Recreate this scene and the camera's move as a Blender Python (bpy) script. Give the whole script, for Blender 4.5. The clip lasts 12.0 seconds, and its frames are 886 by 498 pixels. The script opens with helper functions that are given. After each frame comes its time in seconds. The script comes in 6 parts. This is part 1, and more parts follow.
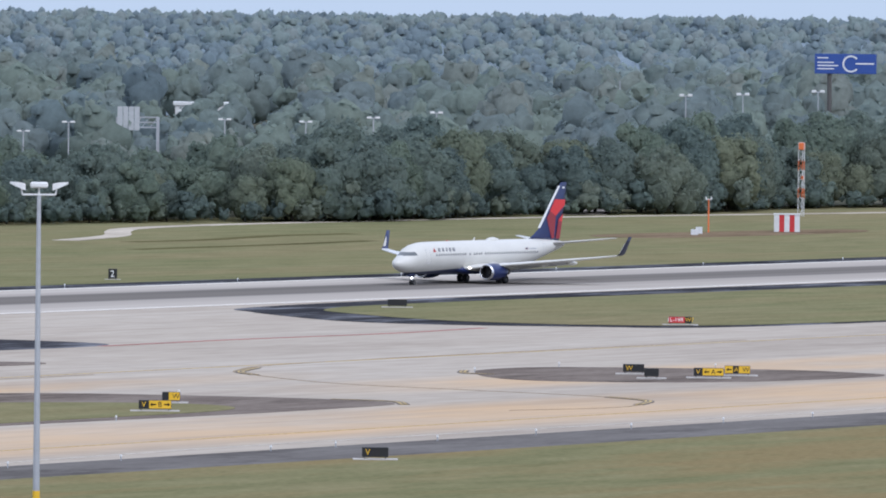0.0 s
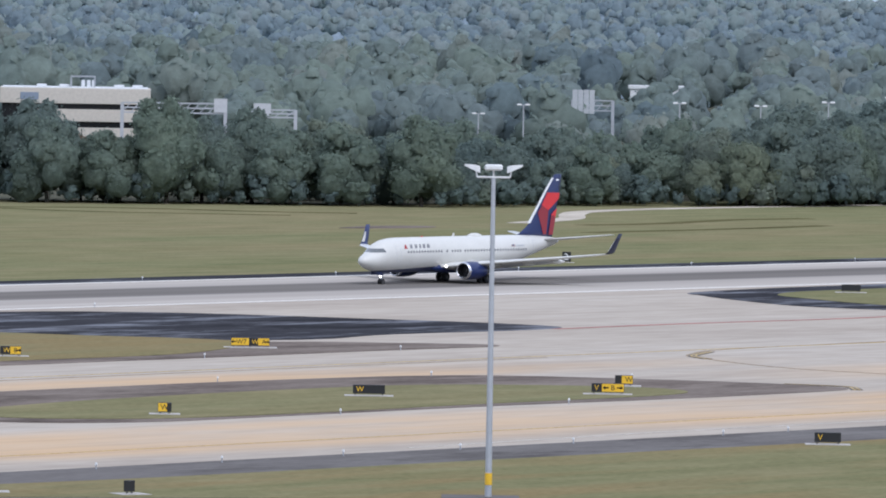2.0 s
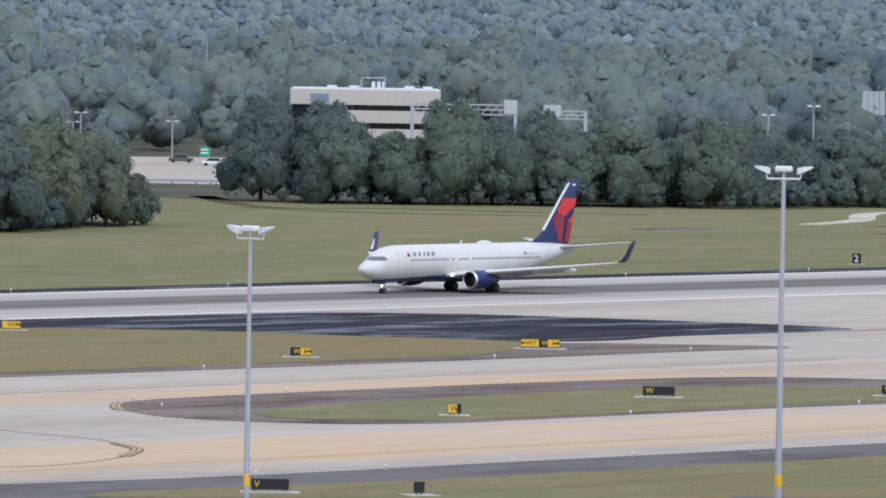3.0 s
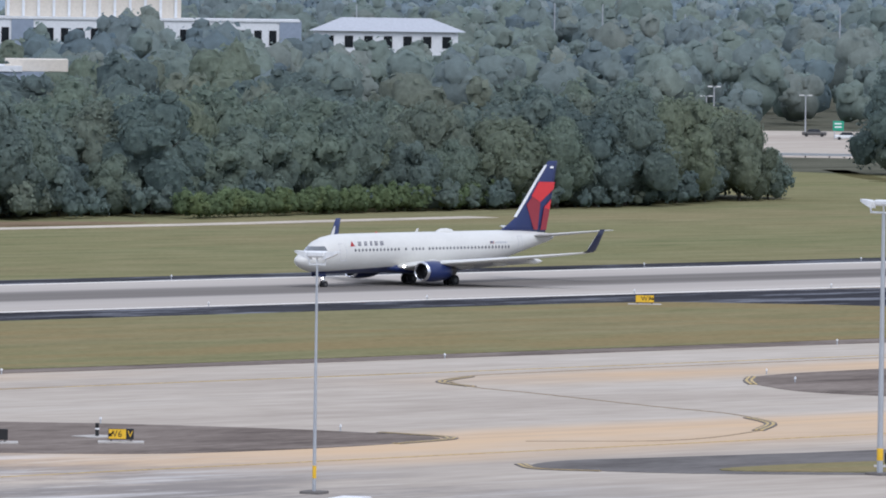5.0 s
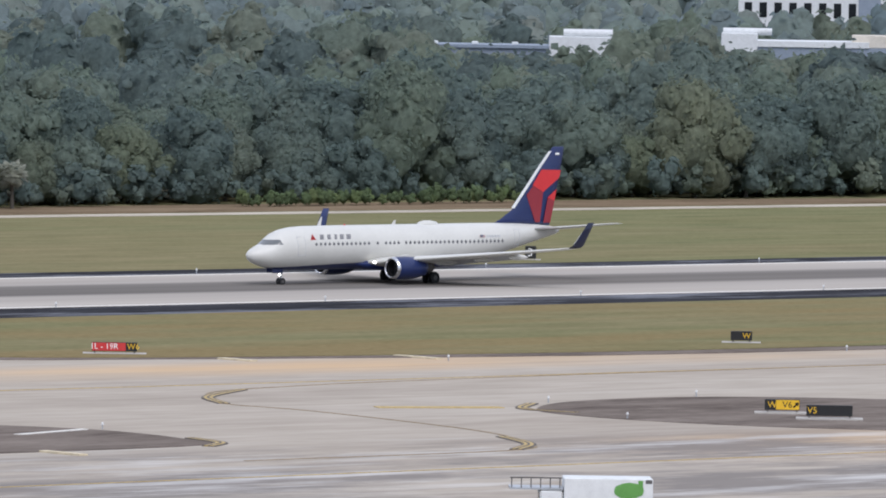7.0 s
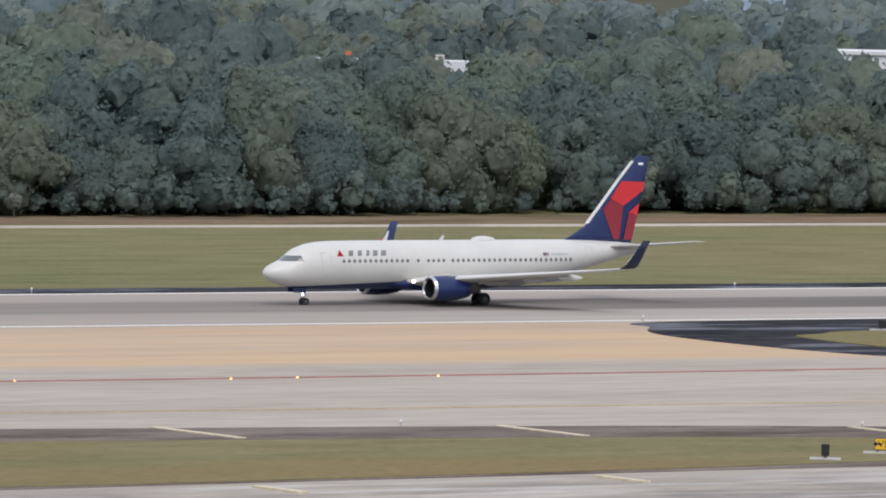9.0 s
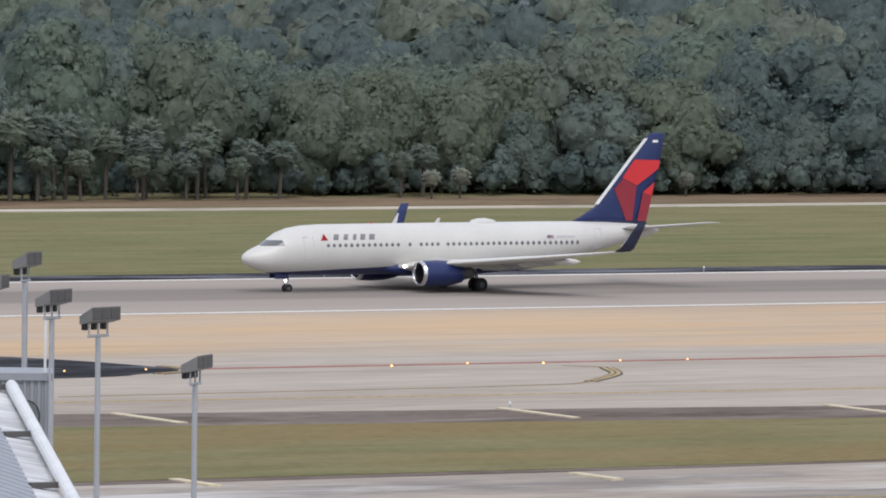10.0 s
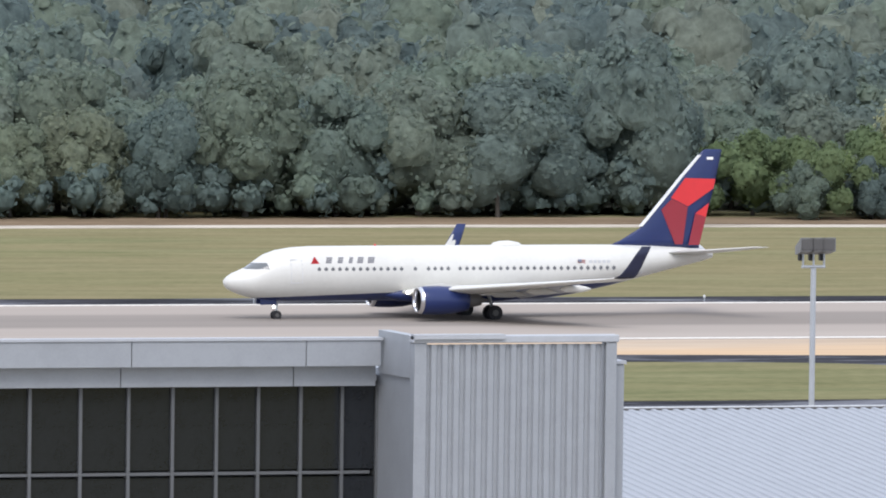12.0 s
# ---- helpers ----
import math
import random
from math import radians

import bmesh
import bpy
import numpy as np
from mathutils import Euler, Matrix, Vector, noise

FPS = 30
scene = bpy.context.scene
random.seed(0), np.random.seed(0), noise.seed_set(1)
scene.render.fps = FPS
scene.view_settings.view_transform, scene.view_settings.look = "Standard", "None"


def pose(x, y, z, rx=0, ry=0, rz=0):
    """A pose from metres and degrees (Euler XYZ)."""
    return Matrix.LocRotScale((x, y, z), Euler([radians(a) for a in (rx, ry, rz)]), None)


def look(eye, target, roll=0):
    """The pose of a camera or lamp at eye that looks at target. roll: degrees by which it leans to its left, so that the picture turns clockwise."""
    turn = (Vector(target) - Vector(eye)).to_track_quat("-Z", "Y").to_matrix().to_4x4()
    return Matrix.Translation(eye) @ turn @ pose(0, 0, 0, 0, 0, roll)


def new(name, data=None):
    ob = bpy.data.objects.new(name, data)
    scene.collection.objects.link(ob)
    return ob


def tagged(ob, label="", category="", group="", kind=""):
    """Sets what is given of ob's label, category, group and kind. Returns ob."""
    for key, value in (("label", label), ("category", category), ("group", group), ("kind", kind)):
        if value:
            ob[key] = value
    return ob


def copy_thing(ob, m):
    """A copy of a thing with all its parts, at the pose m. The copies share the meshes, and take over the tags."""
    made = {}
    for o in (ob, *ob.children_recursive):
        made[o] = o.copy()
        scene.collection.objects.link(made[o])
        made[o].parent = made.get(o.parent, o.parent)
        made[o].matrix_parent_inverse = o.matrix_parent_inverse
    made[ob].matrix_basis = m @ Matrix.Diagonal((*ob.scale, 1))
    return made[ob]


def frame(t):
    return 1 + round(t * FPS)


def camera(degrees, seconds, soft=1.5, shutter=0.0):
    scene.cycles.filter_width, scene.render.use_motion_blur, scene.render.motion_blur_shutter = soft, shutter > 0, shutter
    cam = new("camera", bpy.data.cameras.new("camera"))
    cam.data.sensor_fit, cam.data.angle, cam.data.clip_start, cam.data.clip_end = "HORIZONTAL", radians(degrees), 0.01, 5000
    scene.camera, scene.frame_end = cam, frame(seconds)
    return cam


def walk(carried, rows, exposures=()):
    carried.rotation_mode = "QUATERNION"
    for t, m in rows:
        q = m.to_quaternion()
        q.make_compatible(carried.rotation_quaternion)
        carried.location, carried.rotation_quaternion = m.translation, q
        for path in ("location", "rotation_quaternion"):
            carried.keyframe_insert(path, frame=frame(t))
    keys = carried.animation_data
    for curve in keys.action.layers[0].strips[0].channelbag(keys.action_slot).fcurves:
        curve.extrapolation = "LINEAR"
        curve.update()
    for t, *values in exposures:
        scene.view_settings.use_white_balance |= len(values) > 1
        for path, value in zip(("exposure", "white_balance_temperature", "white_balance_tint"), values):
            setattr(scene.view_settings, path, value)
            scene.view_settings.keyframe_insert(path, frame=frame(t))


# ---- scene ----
cam = camera(5.9, 12.0, soft=1.9)
EYE_Z = 34.2
# seconds, heading, tilt, lean: one place to stand, a long lens that follows the aircraft
TURNS = [
    (0.0, -55.913, -1.598, 0.626),
    (0.5, -55.342, -1.650, 0.701),
    (1.0, -54.689, -1.697, 0.846),
    (1.5, -53.840, -1.741, 0.891),
    (2.0, -52.889, -1.748, 0.974),
    (2.5, -51.913, -1.747, 0.989),
    (2.7, -51.528, -1.754, 0.979),
    (4.3, -48.324, -1.908, 0.834),
    (4.5, -47.869, -1.937, 0.816),
    (5.0, -46.738, -2.007, 0.791),
    (5.5, -45.471, -2.054, 0.809),
    (6.0, -44.153, -2.108, 0.893),
    (6.5, -42.662, -2.194, 0.977),
    (7.0, -41.104, -2.247, 0.943),
    (7.5, -39.405, -2.261, 0.920),
    (7.7, -38.674, -2.262, 1.022),
    (9.3, -31.954, -2.429, 1.080),
    (9.5, -31.040, -2.480, 0.891),
    (10.0, -28.833, -2.590, 0.742),
    (10.5, -26.452, -2.645, 0.603),
    (11.0, -23.730, -2.640, 0.764),
    (11.2, -22.596, -2.648, 0.742),
    (11.5, -20.880, -2.650, 0.910),
    (11.8, -19.161, -2.647, 0.707),
    (12.0, -17.968, -2.645, 0.729),
]
walk(cam, [(t, pose(0, 0, EYE_Z, 90 + tilt, 0, head) @ pose(0, 0, 0, 0, 0, lean)) for t, head, tilt, lean in TURNS],
     exposures=[(0, 0.18, 5880, 14), (6, 0.15, 6080, 14), (9, 0.05, 6430, 14), (10.3, 0.05, 6430, 14), (11, 0.01, 6380, 13), (11.5, 0.1, 6400, 13), (12, 0.56, 6320, 13)])

# ---- world and sun: a bright overcast day ----
world = bpy.data.worlds.new("sky")
scene.world = world
world.use_nodes = True
wn, wl = world.node_tree.nodes, world.node_tree.links
wn.clear()
sky = wn.new("ShaderNodeTexSky")
sky.sky_type, sky.sun_disc = "NISHITA", False
sky.sun_elevation, sky.sun_rotation = radians(42), radians(200)
cloud = wn.new("ShaderNodeMix")
cloud.data_type = "RGBA"
cloud.inputs[0].default_value = 0.8
cloud.inputs[7].default_value = (7.3, 7.85, 8.9, 1)
wl.new(sky.outputs[0], cloud.inputs[6])
# the overcast is duller low over the horizon
where, height, fade, dull = wn.new("ShaderNodeTexCoord"), wn.new("ShaderNodeSeparateXYZ"), wn.new("ShaderNodeMapRange"), wn.new("ShaderNodeMix")
wl.new(where.outputs["Generated"], height.inputs[0])
wl.new(height.outputs[2], fade.inputs[0])
fade.interpolation_type = "SMOOTHSTEP"
fade.inputs[1].default_value, fade.inputs[2].default_value = 0.0, 0.12
dull.data_type = "RGBA"
dull.inputs[6].default_value = (4.0, 4.75, 5.6, 1)
wl.new(fade.outputs[0], dull.inputs[0])
wl.new(cloud.outputs[2], dull.inputs[7])
bg = wn.new("ShaderNodeBackground")
bg.inputs[1].default_value = 0.122
wl.new(dull.outputs[2], bg.inputs[0])
wl.new(bg.outputs[0], wn.new("ShaderNodeOutputWorld").inputs[0])
sun = new("sun", bpy.data.lights.new("sun", "SUN"))
sun.data.energy, sun.data.angle, sun.data.color = 1.45, radians(30), (1, 0.96, 0.9)
sun.matrix_world = look((-300, -700, 900), (0, 0, 0))


# ---- materials ----
def nodes_of(name, rough=0.7, metal=0.0):
    m = bpy.data.materials.new(name)
    m.use_nodes = True
    b = m.node_tree.nodes["Principled BSDF"]
    b.inputs["Roughness"].default_value, b.inputs["Metallic"].default_value = rough, metal
    return m, m.node_tree.nodes, m.node_tree.links, b


def rgb(c):
    return (*c, 1)


def ramp(n, l, fac, stops):
    r = n.new("ShaderNodeValToRGB")
    while len(r.color_ramp.elements) < len(stops):
        r.color_ramp.elements.new(0.5)
    for e, (p, c) in zip(r.color_ramp.elements, stops):
        e.position, e.color = p, rgb(c)
    l.new(fac, r.inputs[0])
    return r.outputs[0]


def noise_at(n, l, scale, stretch=(1, 1, 1), detail=4.0, rough=0.55, source="Object"):
    tc, mp, tx = n.new("ShaderNodeTexCoord"), n.new("ShaderNodeMapping"), n.new("ShaderNodeTexNoise")
    mp.inputs["Scale"].default_value = stretch
    tx.inputs["Scale"].default_value, tx.inputs["Detail"].default_value, tx.inputs["Roughness"].default_value = scale, detail, rough
    l.new(tc.outputs[source], mp.inputs[0])
    l.new(mp.outputs[0], tx.inputs["Vector"])
    return tx.outputs["Fac"]


def mix(n, l, fac, a, b, mode="MIX"):
    x = n.new("ShaderNodeMix")
    x.data_type, x.blend_type = "RGBA", mode
    for sock, v in ((0, fac), (6, a), (7, b)):
        if isinstance(v, (int, float)):
            x.inputs[sock].default_value = v
        elif isinstance(v, tuple):
            x.inputs[sock].default_value = rgb(v)
        else:
            l.new(v, x.inputs[sock])
    return x.outputs[2]


def math_node(n, l, op, a, b=None, clamp=False):
    x = n.new("ShaderNodeMath")
    x.operation, x.use_clamp = op, clamp
    for sock, v in ((0, a), (1, b)):
        if v is None:
            continue
        if isinstance(v, (int, float)):
            x.inputs[sock].default_value = v
        else:
            l.new(v, x.inputs[sock])
    return x.outputs[0]


def bump(n, l, b, height, strength, distance=0.02):
    x = n.new("ShaderNodeBump")
    x.inputs["Strength"].default_value, x.inputs["Distance"].default_value = strength, distance
    l.new(height, x.inputs["Height"])
    l.new(x.outputs[0], b.inputs["Normal"])


def paint(name, colour, rough=0.5, metal=0.0, wear=0.15, scale=1.5):
    """Painted or plain surface with faint grime at two scales."""
    m, n, l, b = nodes_of(name, rough, metal)
    dark = tuple(c * (1 - wear) for c in colour)
    f = math_node(n, l, "ADD", math_node(n, l, "MULTIPLY", noise_at(n, l, scale), 0.6), math_node(n, l, "MULTIPLY", noise_at(n, l, scale * 9), 0.4))
    l.new(ramp(n, l, f, [(0.35, dark), (0.6, colour)]), b.inputs["Base Color"])
    return m


def axis_band(n, l, axis, lo, hi, soft):
    """1 between lo and hi along one axis of the place, with soft edges."""
    g, s = n.new("ShaderNodeNewGeometry"), n.new("ShaderNodeSeparateXYZ")
    l.new(g.outputs["Position"], s.inputs[0])
    out = None
    for edge, a, c in ((lo, 0, 1), (hi, 1, 0)):
        mr = n.new("ShaderNodeMapRange")
        mr.interpolation_type = "SMOOTHSTEP"
        for k, v in ((1, edge - soft), (2, edge + soft), (3, a), (4, c)):
            mr.inputs[k].default_value = v
        l.new(s.outputs[axis], mr.inputs[0])
        out = mr.outputs[0] if out is None else math_node(n, l, "MULTIPLY", out, mr.outputs[0])
    return out


def concrete_material():
    m, n, l, b = nodes_of("taxiway_concrete", 0.85)
    b.inputs["Specular IOR Level"].default_value = 0.0
    streak = noise_at(n, l, 0.045, (0.25, 1, 1), 6)
    fine = noise_at(n, l, 0.5, (0.3, 1, 1), 5)
    base = ramp(n, l, streak, [(0.3, (0.33, 0.275, 0.22)), (0.5, (0.435, 0.375, 0.305)), (0.7, (0.49, 0.435, 0.365))])
    base = mix(n, l, 0.35, base, ramp(n, l, fine, [(0.3, (0.27, 0.25, 0.22)), (0.7, (0.5, 0.46, 0.41))]))
    # rust-coloured staining that the ground water leaves along the islands and on the wide connector
    zones = None
    for y0, y1, x0, x1 in ((391, 415, 380, 800), (524, 572, 60, 400), (455, 468, 500, 640), (484, 497, 380, 470), (430, 446, 640, 760)):
        z = math_node(n, l, "MULTIPLY", axis_band(n, l, 1, y0, y1, 5), axis_band(n, l, 0, x0, x1, 25))
        zones = z if zones is None else math_node(n, l, "MAXIMUM", zones, z)
    patch = math_node(n, l, "MULTIPLY", zones, ramp(n, l, noise_at(n, l, 0.05, (0.4, 1, 1), 4), [(0.3, (0.25,) * 3), (0.6, (1,) * 3)]))
    base = mix(n, l, math_node(n, l, "MULTIPLY", patch, 0.75), base, (0.58, 0.40, 0.235))
    # damp and pale patches on the apron, tyre-darkened lanes
    damp = math_node(n, l, "MULTIPLY", math_node(n, l, "MULTIPLY", axis_band(n, l, 1, 300, 416, 6), axis_band(n, l, 0, 150, 400, 20)), ramp(n, l, noise_at(n, l, 0.07, (0.35, 1, 1), 7, 0.7), [(0.42, (0,) * 3), (0.56, (1,) * 3)]))
    base = mix(n, l, math_node(n, l, "MULTIPLY", damp, 0.8), base, (0.2, 0.183, 0.172))
    dried = math_node(n, l, "MULTIPLY", math_node(n, l, "MULTIPLY", axis_band(n, l, 1, 300, 418, 6), axis_band(n, l, 0, 150, 400, 20)), ramp(n, l, noise_at(n, l, 0.16, (0.2, 1, 1), 7, 0.7), [(0.5, (0,) * 3), (0.66, (1,) * 3)]))
    base = mix(n, l, math_node(n, l, "MULTIPLY", dried, 0.75), base, (0.6, 0.58, 0.55))
    lanes = ramp(n, l, noise_at(n, l, 0.3, (0.035, 1, 1), 6, 0.7), [(0.5, (0,) * 3), (0.75, (1,) * 3)])
    base = mix(n, l, math_node(n, l, "MULTIPLY", lanes, 0.45), base, (0.25, 0.215, 0.185))
    l.new(base, b.inputs["Base Color"])
    bump(n, l, b, fine, 0.1, 0.01)
    return m


def runway_material():
    m, n, l, b = nodes_of("runway_concrete", 0.8)
    b.inputs["Specular IOR Level"].default_value = 0.0
    streak = noise_at(n, l, 0.12, (0.05, 1, 1), 6)
    base = ramp(n, l, streak, [(0.3, (0.375, 0.337, 0.295)), (0.7, (0.5, 0.457, 0.405))])
    rubber = math_node(n, l, "MULTIPLY", axis_band(n, l, 1, 588.5, 604.5, 2.0), ramp(n, l, noise_at(n, l, 0.2, (0.02, 1, 1), 5), [(0.25, (0.7,) * 3), (0.65, (1.0,) * 3)]))
    base = mix(n, l, math_node(n, l, "MULTIPLY", axis_band(n, l, 1, 579, 612, 9), 0.3), base, (0.2, 0.19, 0.18))
    base = mix(n, l, math_node(n, l, "MULTIPLY", axis_band(n, l, 0, -900, 400, 60), 0.6), base, (0.325, 0.28, 0.242))
    worn = math_node(n, l, "SUBTRACT", 1.0, math_node(n, l, "MULTIPLY", axis_band(n, l, 0, -900, 400, 60), 0.5))
    base = mix(n, l, math_node(n, l, "MULTIPLY", rubber, worn), base, (0.15, 0.138, 0.126))
    l.new(base, b.inputs["Base Color"])
    return m


def asphalt_material(name, lo, hi, wet=False):
    m, n, l, b = nodes_of(name, 0.85)
    b.inputs["Specular IOR Level"].default_value = 0.0
    f = noise_at(n, l, 0.16, (0.3, 1, 1), 6)
    g = noise_at(n, l, 2.0, (0.3, 1, 1), 4)
    base = ramp(n, l, f, [(0.3, lo), (0.68, hi)])
    base = mix(n, l, 0.3, base, ramp(n, l, g, [(0.3, lo), (0.7, tuple(c * 1.3 for c in hi))]))
    blot = ramp(n, l, noise_at(n, l, 0.09, (0.45, 1, 1), 7, 0.72), [(0.5, (0,) * 3), (0.63, (1,) * 3)])
    base = mix(n, l, math_node(n, l, "MULTIPLY", blot, 0.55), base, tuple(c * 0.55 for c in lo))
    wash = ramp(n, l, noise_at(n, l, 0.3, (0.16, 1, 1), 7, 0.7), [(0.58, (0,) * 3), (0.72, (1,) * 3)])
    base = mix(n, l, math_node(n, l, "MULTIPLY", wash, 0.5), base, tuple(c * 1.6 for c in hi))
    if wet:
        pale = ramp(n, l, noise_at(n, l, 0.14, (0.25, 1, 1), 7, 0.7), [(0.5, (0,) * 3), (0.64, (1,) * 3)])
        base = mix(n, l, math_node(n, l, "MULTIPLY", pale, 0.6), base, (0.29, 0.3, 0.33))
        l.new(ramp(n, l, f, [(0.4, (0.5,) * 3), (0.6, (0.85,) * 3)]), b.inputs["Roughness"])
    l.new(base, b.inputs["Base Color"])
    return m


def grass_material(name, straw):
    """Mown grass in bands; straw: how much of it has dried brown."""
    m, n, l, b = nodes_of(name, 0.9)
    b.inputs["Specular IOR Level"].default_value = 0.0
    big = noise_at(n, l, 0.022, (0.3, 1, 1), 7, 0.65)
    mid = noise_at(n, l, 0.25, (0.3, 1, 1), 6)
    fine = noise_at(n, l, 2.2, (0.5, 1, 1), 5)
    base = ramp(n, l, big, [(0.3, (0.3, 0.24, 0.15)), (0.43, (0.235, 0.208, 0.122)), (0.54, (0.185, 0.2, 0.106)), (0.68, (0.118, 0.15, 0.07))])
    base = mix(n, l, 0.5, base, ramp(n, l, mid, [(0.32, (0.11, 0.107, 0.055)), (0.5, (0.2, 0.18, 0.098)), (0.68, (0.3, 0.25, 0.15))]))
    dry = ramp(n, l, noise_at(n, l, 0.06, (0.25, 1, 1), 6, 0.65), [(0.42, (straw,) * 3), (0.56, (straw * 0.15,) * 3)])
    base = mix(n, l, dry, base, (0.25, 0.178, 0.092))
    base = mix(n, l, 0.3, base, ramp(n, l, fine, [(0.3, (0.07, 0.08, 0.035)), (0.7, (0.25, 0.235, 0.12))]))
    # darker tufts that the mower missed
    tuft = ramp(n, l, noise_at(n, l, 0.45, (0.5, 1, 1), 5, 0.7), [(0.58, (0,) * 3), (0.7, (1,) * 3)])
    base = mix(n, l, math_node(n, l, "MULTIPLY", tuft, 0.4), base, (0.085, 0.095, 0.042))
    l.new(base, b.inputs["Base Color"])
    bump(n, l, b, fine, 0.6, 0.15)
    return m


def leaf_material(name, dark, light, grain_scale=1.1, species=1.0, grit=1.0):
    """Foliage: single sprays, grain and the tone of each crown; species: how far crowns differ from one another."""
    m, n, l, b = nodes_of(name, 0.75)
    b.inputs["Specular IOR Level"].default_value = 0.05
    g, o, at = n.new("ShaderNodeNewGeometry"), n.new("ShaderNodeObjectInfo"), n.new("ShaderNodeAttribute")
    at.attribute_name = "tone"
    middle = tuple((p + q) / 2 for p, q in zip(dark, light))
    base = mix(n, l, 0.55, middle, ramp(n, l, g.outputs["Random Per Island"], [(0.0, dark), (1.0, light)]))
    patch = noise_at(n, l, 0.12, (1, 1, 1), 3, source="Object")
    base = mix(n, l, 0.35, base, ramp(n, l, patch, [(0.35, dark), (0.65, light)]))
    which = math_node(n, l, "FRACT", math_node(n, l, "ADD", o.outputs["Random"], at.outputs["Fac"]))
    tones = [(0.0, (0.74, 0.81, 0.86)), (0.2, (0.84, 0.92, 0.94)), (0.45, (0.98, 1.0, 0.98)), (0.65, (1.05, 1.08, 0.96)), (0.82, (1.12, 1.14, 0.95)), (0.93, (1.17, 1.1, 0.98)), (1.0, (1.24, 1.17, 1.0))]
    tone = ramp(n, l, which, [(p, tuple(1 + (v - 1) * species for v in c)) for p, c in tones])
    base = mix(n, l, 1.0, base, tone, "MULTIPLY")
    grain = noise_at(n, l, grain_scale, (1, 1, 1), 4, 0.65)
    base = mix(n, l, 1.0, base, ramp(n, l, grain, [(0.32, (1 - 0.32 * grit,) * 3), (0.68, (1 + 0.28 * grit,) * 3)]), "MULTIPLY")
    l.new(base, b.inputs["Base Color"])
    bump(n, l, b, grain, 0.6, 0.5)
    # light passes through thin leaves
    thin, both = n.new("ShaderNodeBsdfTranslucent"), n.new("ShaderNodeMixShader")
    l.new(base, thin.inputs["Color"])
    both.inputs[0].default_value = 0.55
    l.new(b.outputs[0], both.inputs[1])
    l.new(thin.outputs[0], both.inputs[2])
    l.new(both.outputs[0], n["Material Output"].inputs["Surface"])
    return m


CONCRETE = concrete_material()
RUNWAY = runway_material()
ASPHALT = asphalt_material("dark_asphalt", (0.028, 0.029, 0.033), (0.06, 0.06, 0.066), True)
BROWN = asphalt_material("worn_asphalt", (0.10, 0.08, 0.07), (0.235, 0.2, 0.172))
GREY_ASPHALT = asphalt_material("grey_asphalt", (0.12, 0.11, 0.105), (0.18, 0.17, 0.16))
GRASS = grass_material("mown_grass", 0.15)
GRASS_DRY = grass_material("dry_mown_grass", 0.85)
VERGE = asphalt_material("bare_earth", (0.13, 0.095, 0.06), (0.24, 0.18, 0.12))
SAND = asphalt_material("sandy_track", (0.36, 0.31, 0.25), (0.55, 0.5, 0.42))
LEAF = leaf_material("oak_leaves", (0.147, 0.19, 0.178), (0.252, 0.303, 0.262), species=0.75, grit=0.9)
LEAF_OLIVE = leaf_material("olive_leaves", (0.175, 0.212, 0.168), (0.28, 0.316, 0.235), species=0.5, grit=0.9)
LEAF_GREY = leaf_material("bare_twigs", (0.37, 0.385, 0.32), (0.52, 0.525, 0.45), species=0.3)
LEAF_YELLOW = leaf_material("yellow_leaves", (0.345, 0.36, 0.225), (0.5, 0.505, 0.33), species=0.35)
LEAF_RUST = leaf_material("rusty_leaves", (0.21, 0.17, 0.138), (0.3, 0.225, 0.178))
LEAF_FRESH = leaf_material("fresh_leaves", (0.160, 0.213, 0.115), (0.235, 0.295, 0.15), species=0.5)
# haze is put into these colours: paler, bluer and flatter with distance
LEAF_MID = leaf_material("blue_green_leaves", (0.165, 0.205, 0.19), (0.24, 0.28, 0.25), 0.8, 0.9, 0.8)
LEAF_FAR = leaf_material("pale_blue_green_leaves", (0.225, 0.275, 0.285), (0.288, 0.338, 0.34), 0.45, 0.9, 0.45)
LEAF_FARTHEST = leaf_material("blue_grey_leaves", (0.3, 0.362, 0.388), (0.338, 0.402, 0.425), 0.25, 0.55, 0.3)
BARK = paint("bark", (0.075, 0.065, 0.052), 0.9)
WHITE = paint("white_aircraft_paint", (0.61, 0.602, 0.56), 0.4, wear=0.07, scale=0.4)
NAVY = paint("navy_aircraft_paint", (0.013, 0.026, 0.105), 0.3, wear=0.1)
RED = paint("red_aircraft_paint", (0.62, 0.03, 0.035), 0.35, wear=0.08)
DARK_RED = paint("dark_red_aircraft_paint", (0.27, 0.022, 0.035), 0.35, wear=0.08)
CABIN_WINDOW = paint("cabin_window", (0.14, 0.145, 0.155), 0.3)
COCKPIT = paint("cockpit_glazing", (0.15, 0.16, 0.165), 0.12)
# the fin's navy, darkened to paint shade onto the near winglet
NAVY_SHADED = paint("winglet_dark_navy", (0.008, 0.012, 0.04), 0.4)
FRAME_DARK = paint("dark_mullion", (0.10, 0.105, 0.11), 0.5)
SILVER = paint("bare_metal", (0.7, 0.7, 0.72), 0.22, 1.0, 0.08)
WING_GREY = paint("wing_grey", (0.6, 0.61, 0.62), 0.4, wear=0.1)
TYRE = paint("rubber", (0.018, 0.018, 0.02), 0.8)
# near-black that paints the shade inside the engine intakes and the hall
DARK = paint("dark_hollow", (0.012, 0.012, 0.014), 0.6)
GLASS_DARK = paint("dark_glazing", (0.015, 0.017, 0.02), 0.08, wear=0.3)
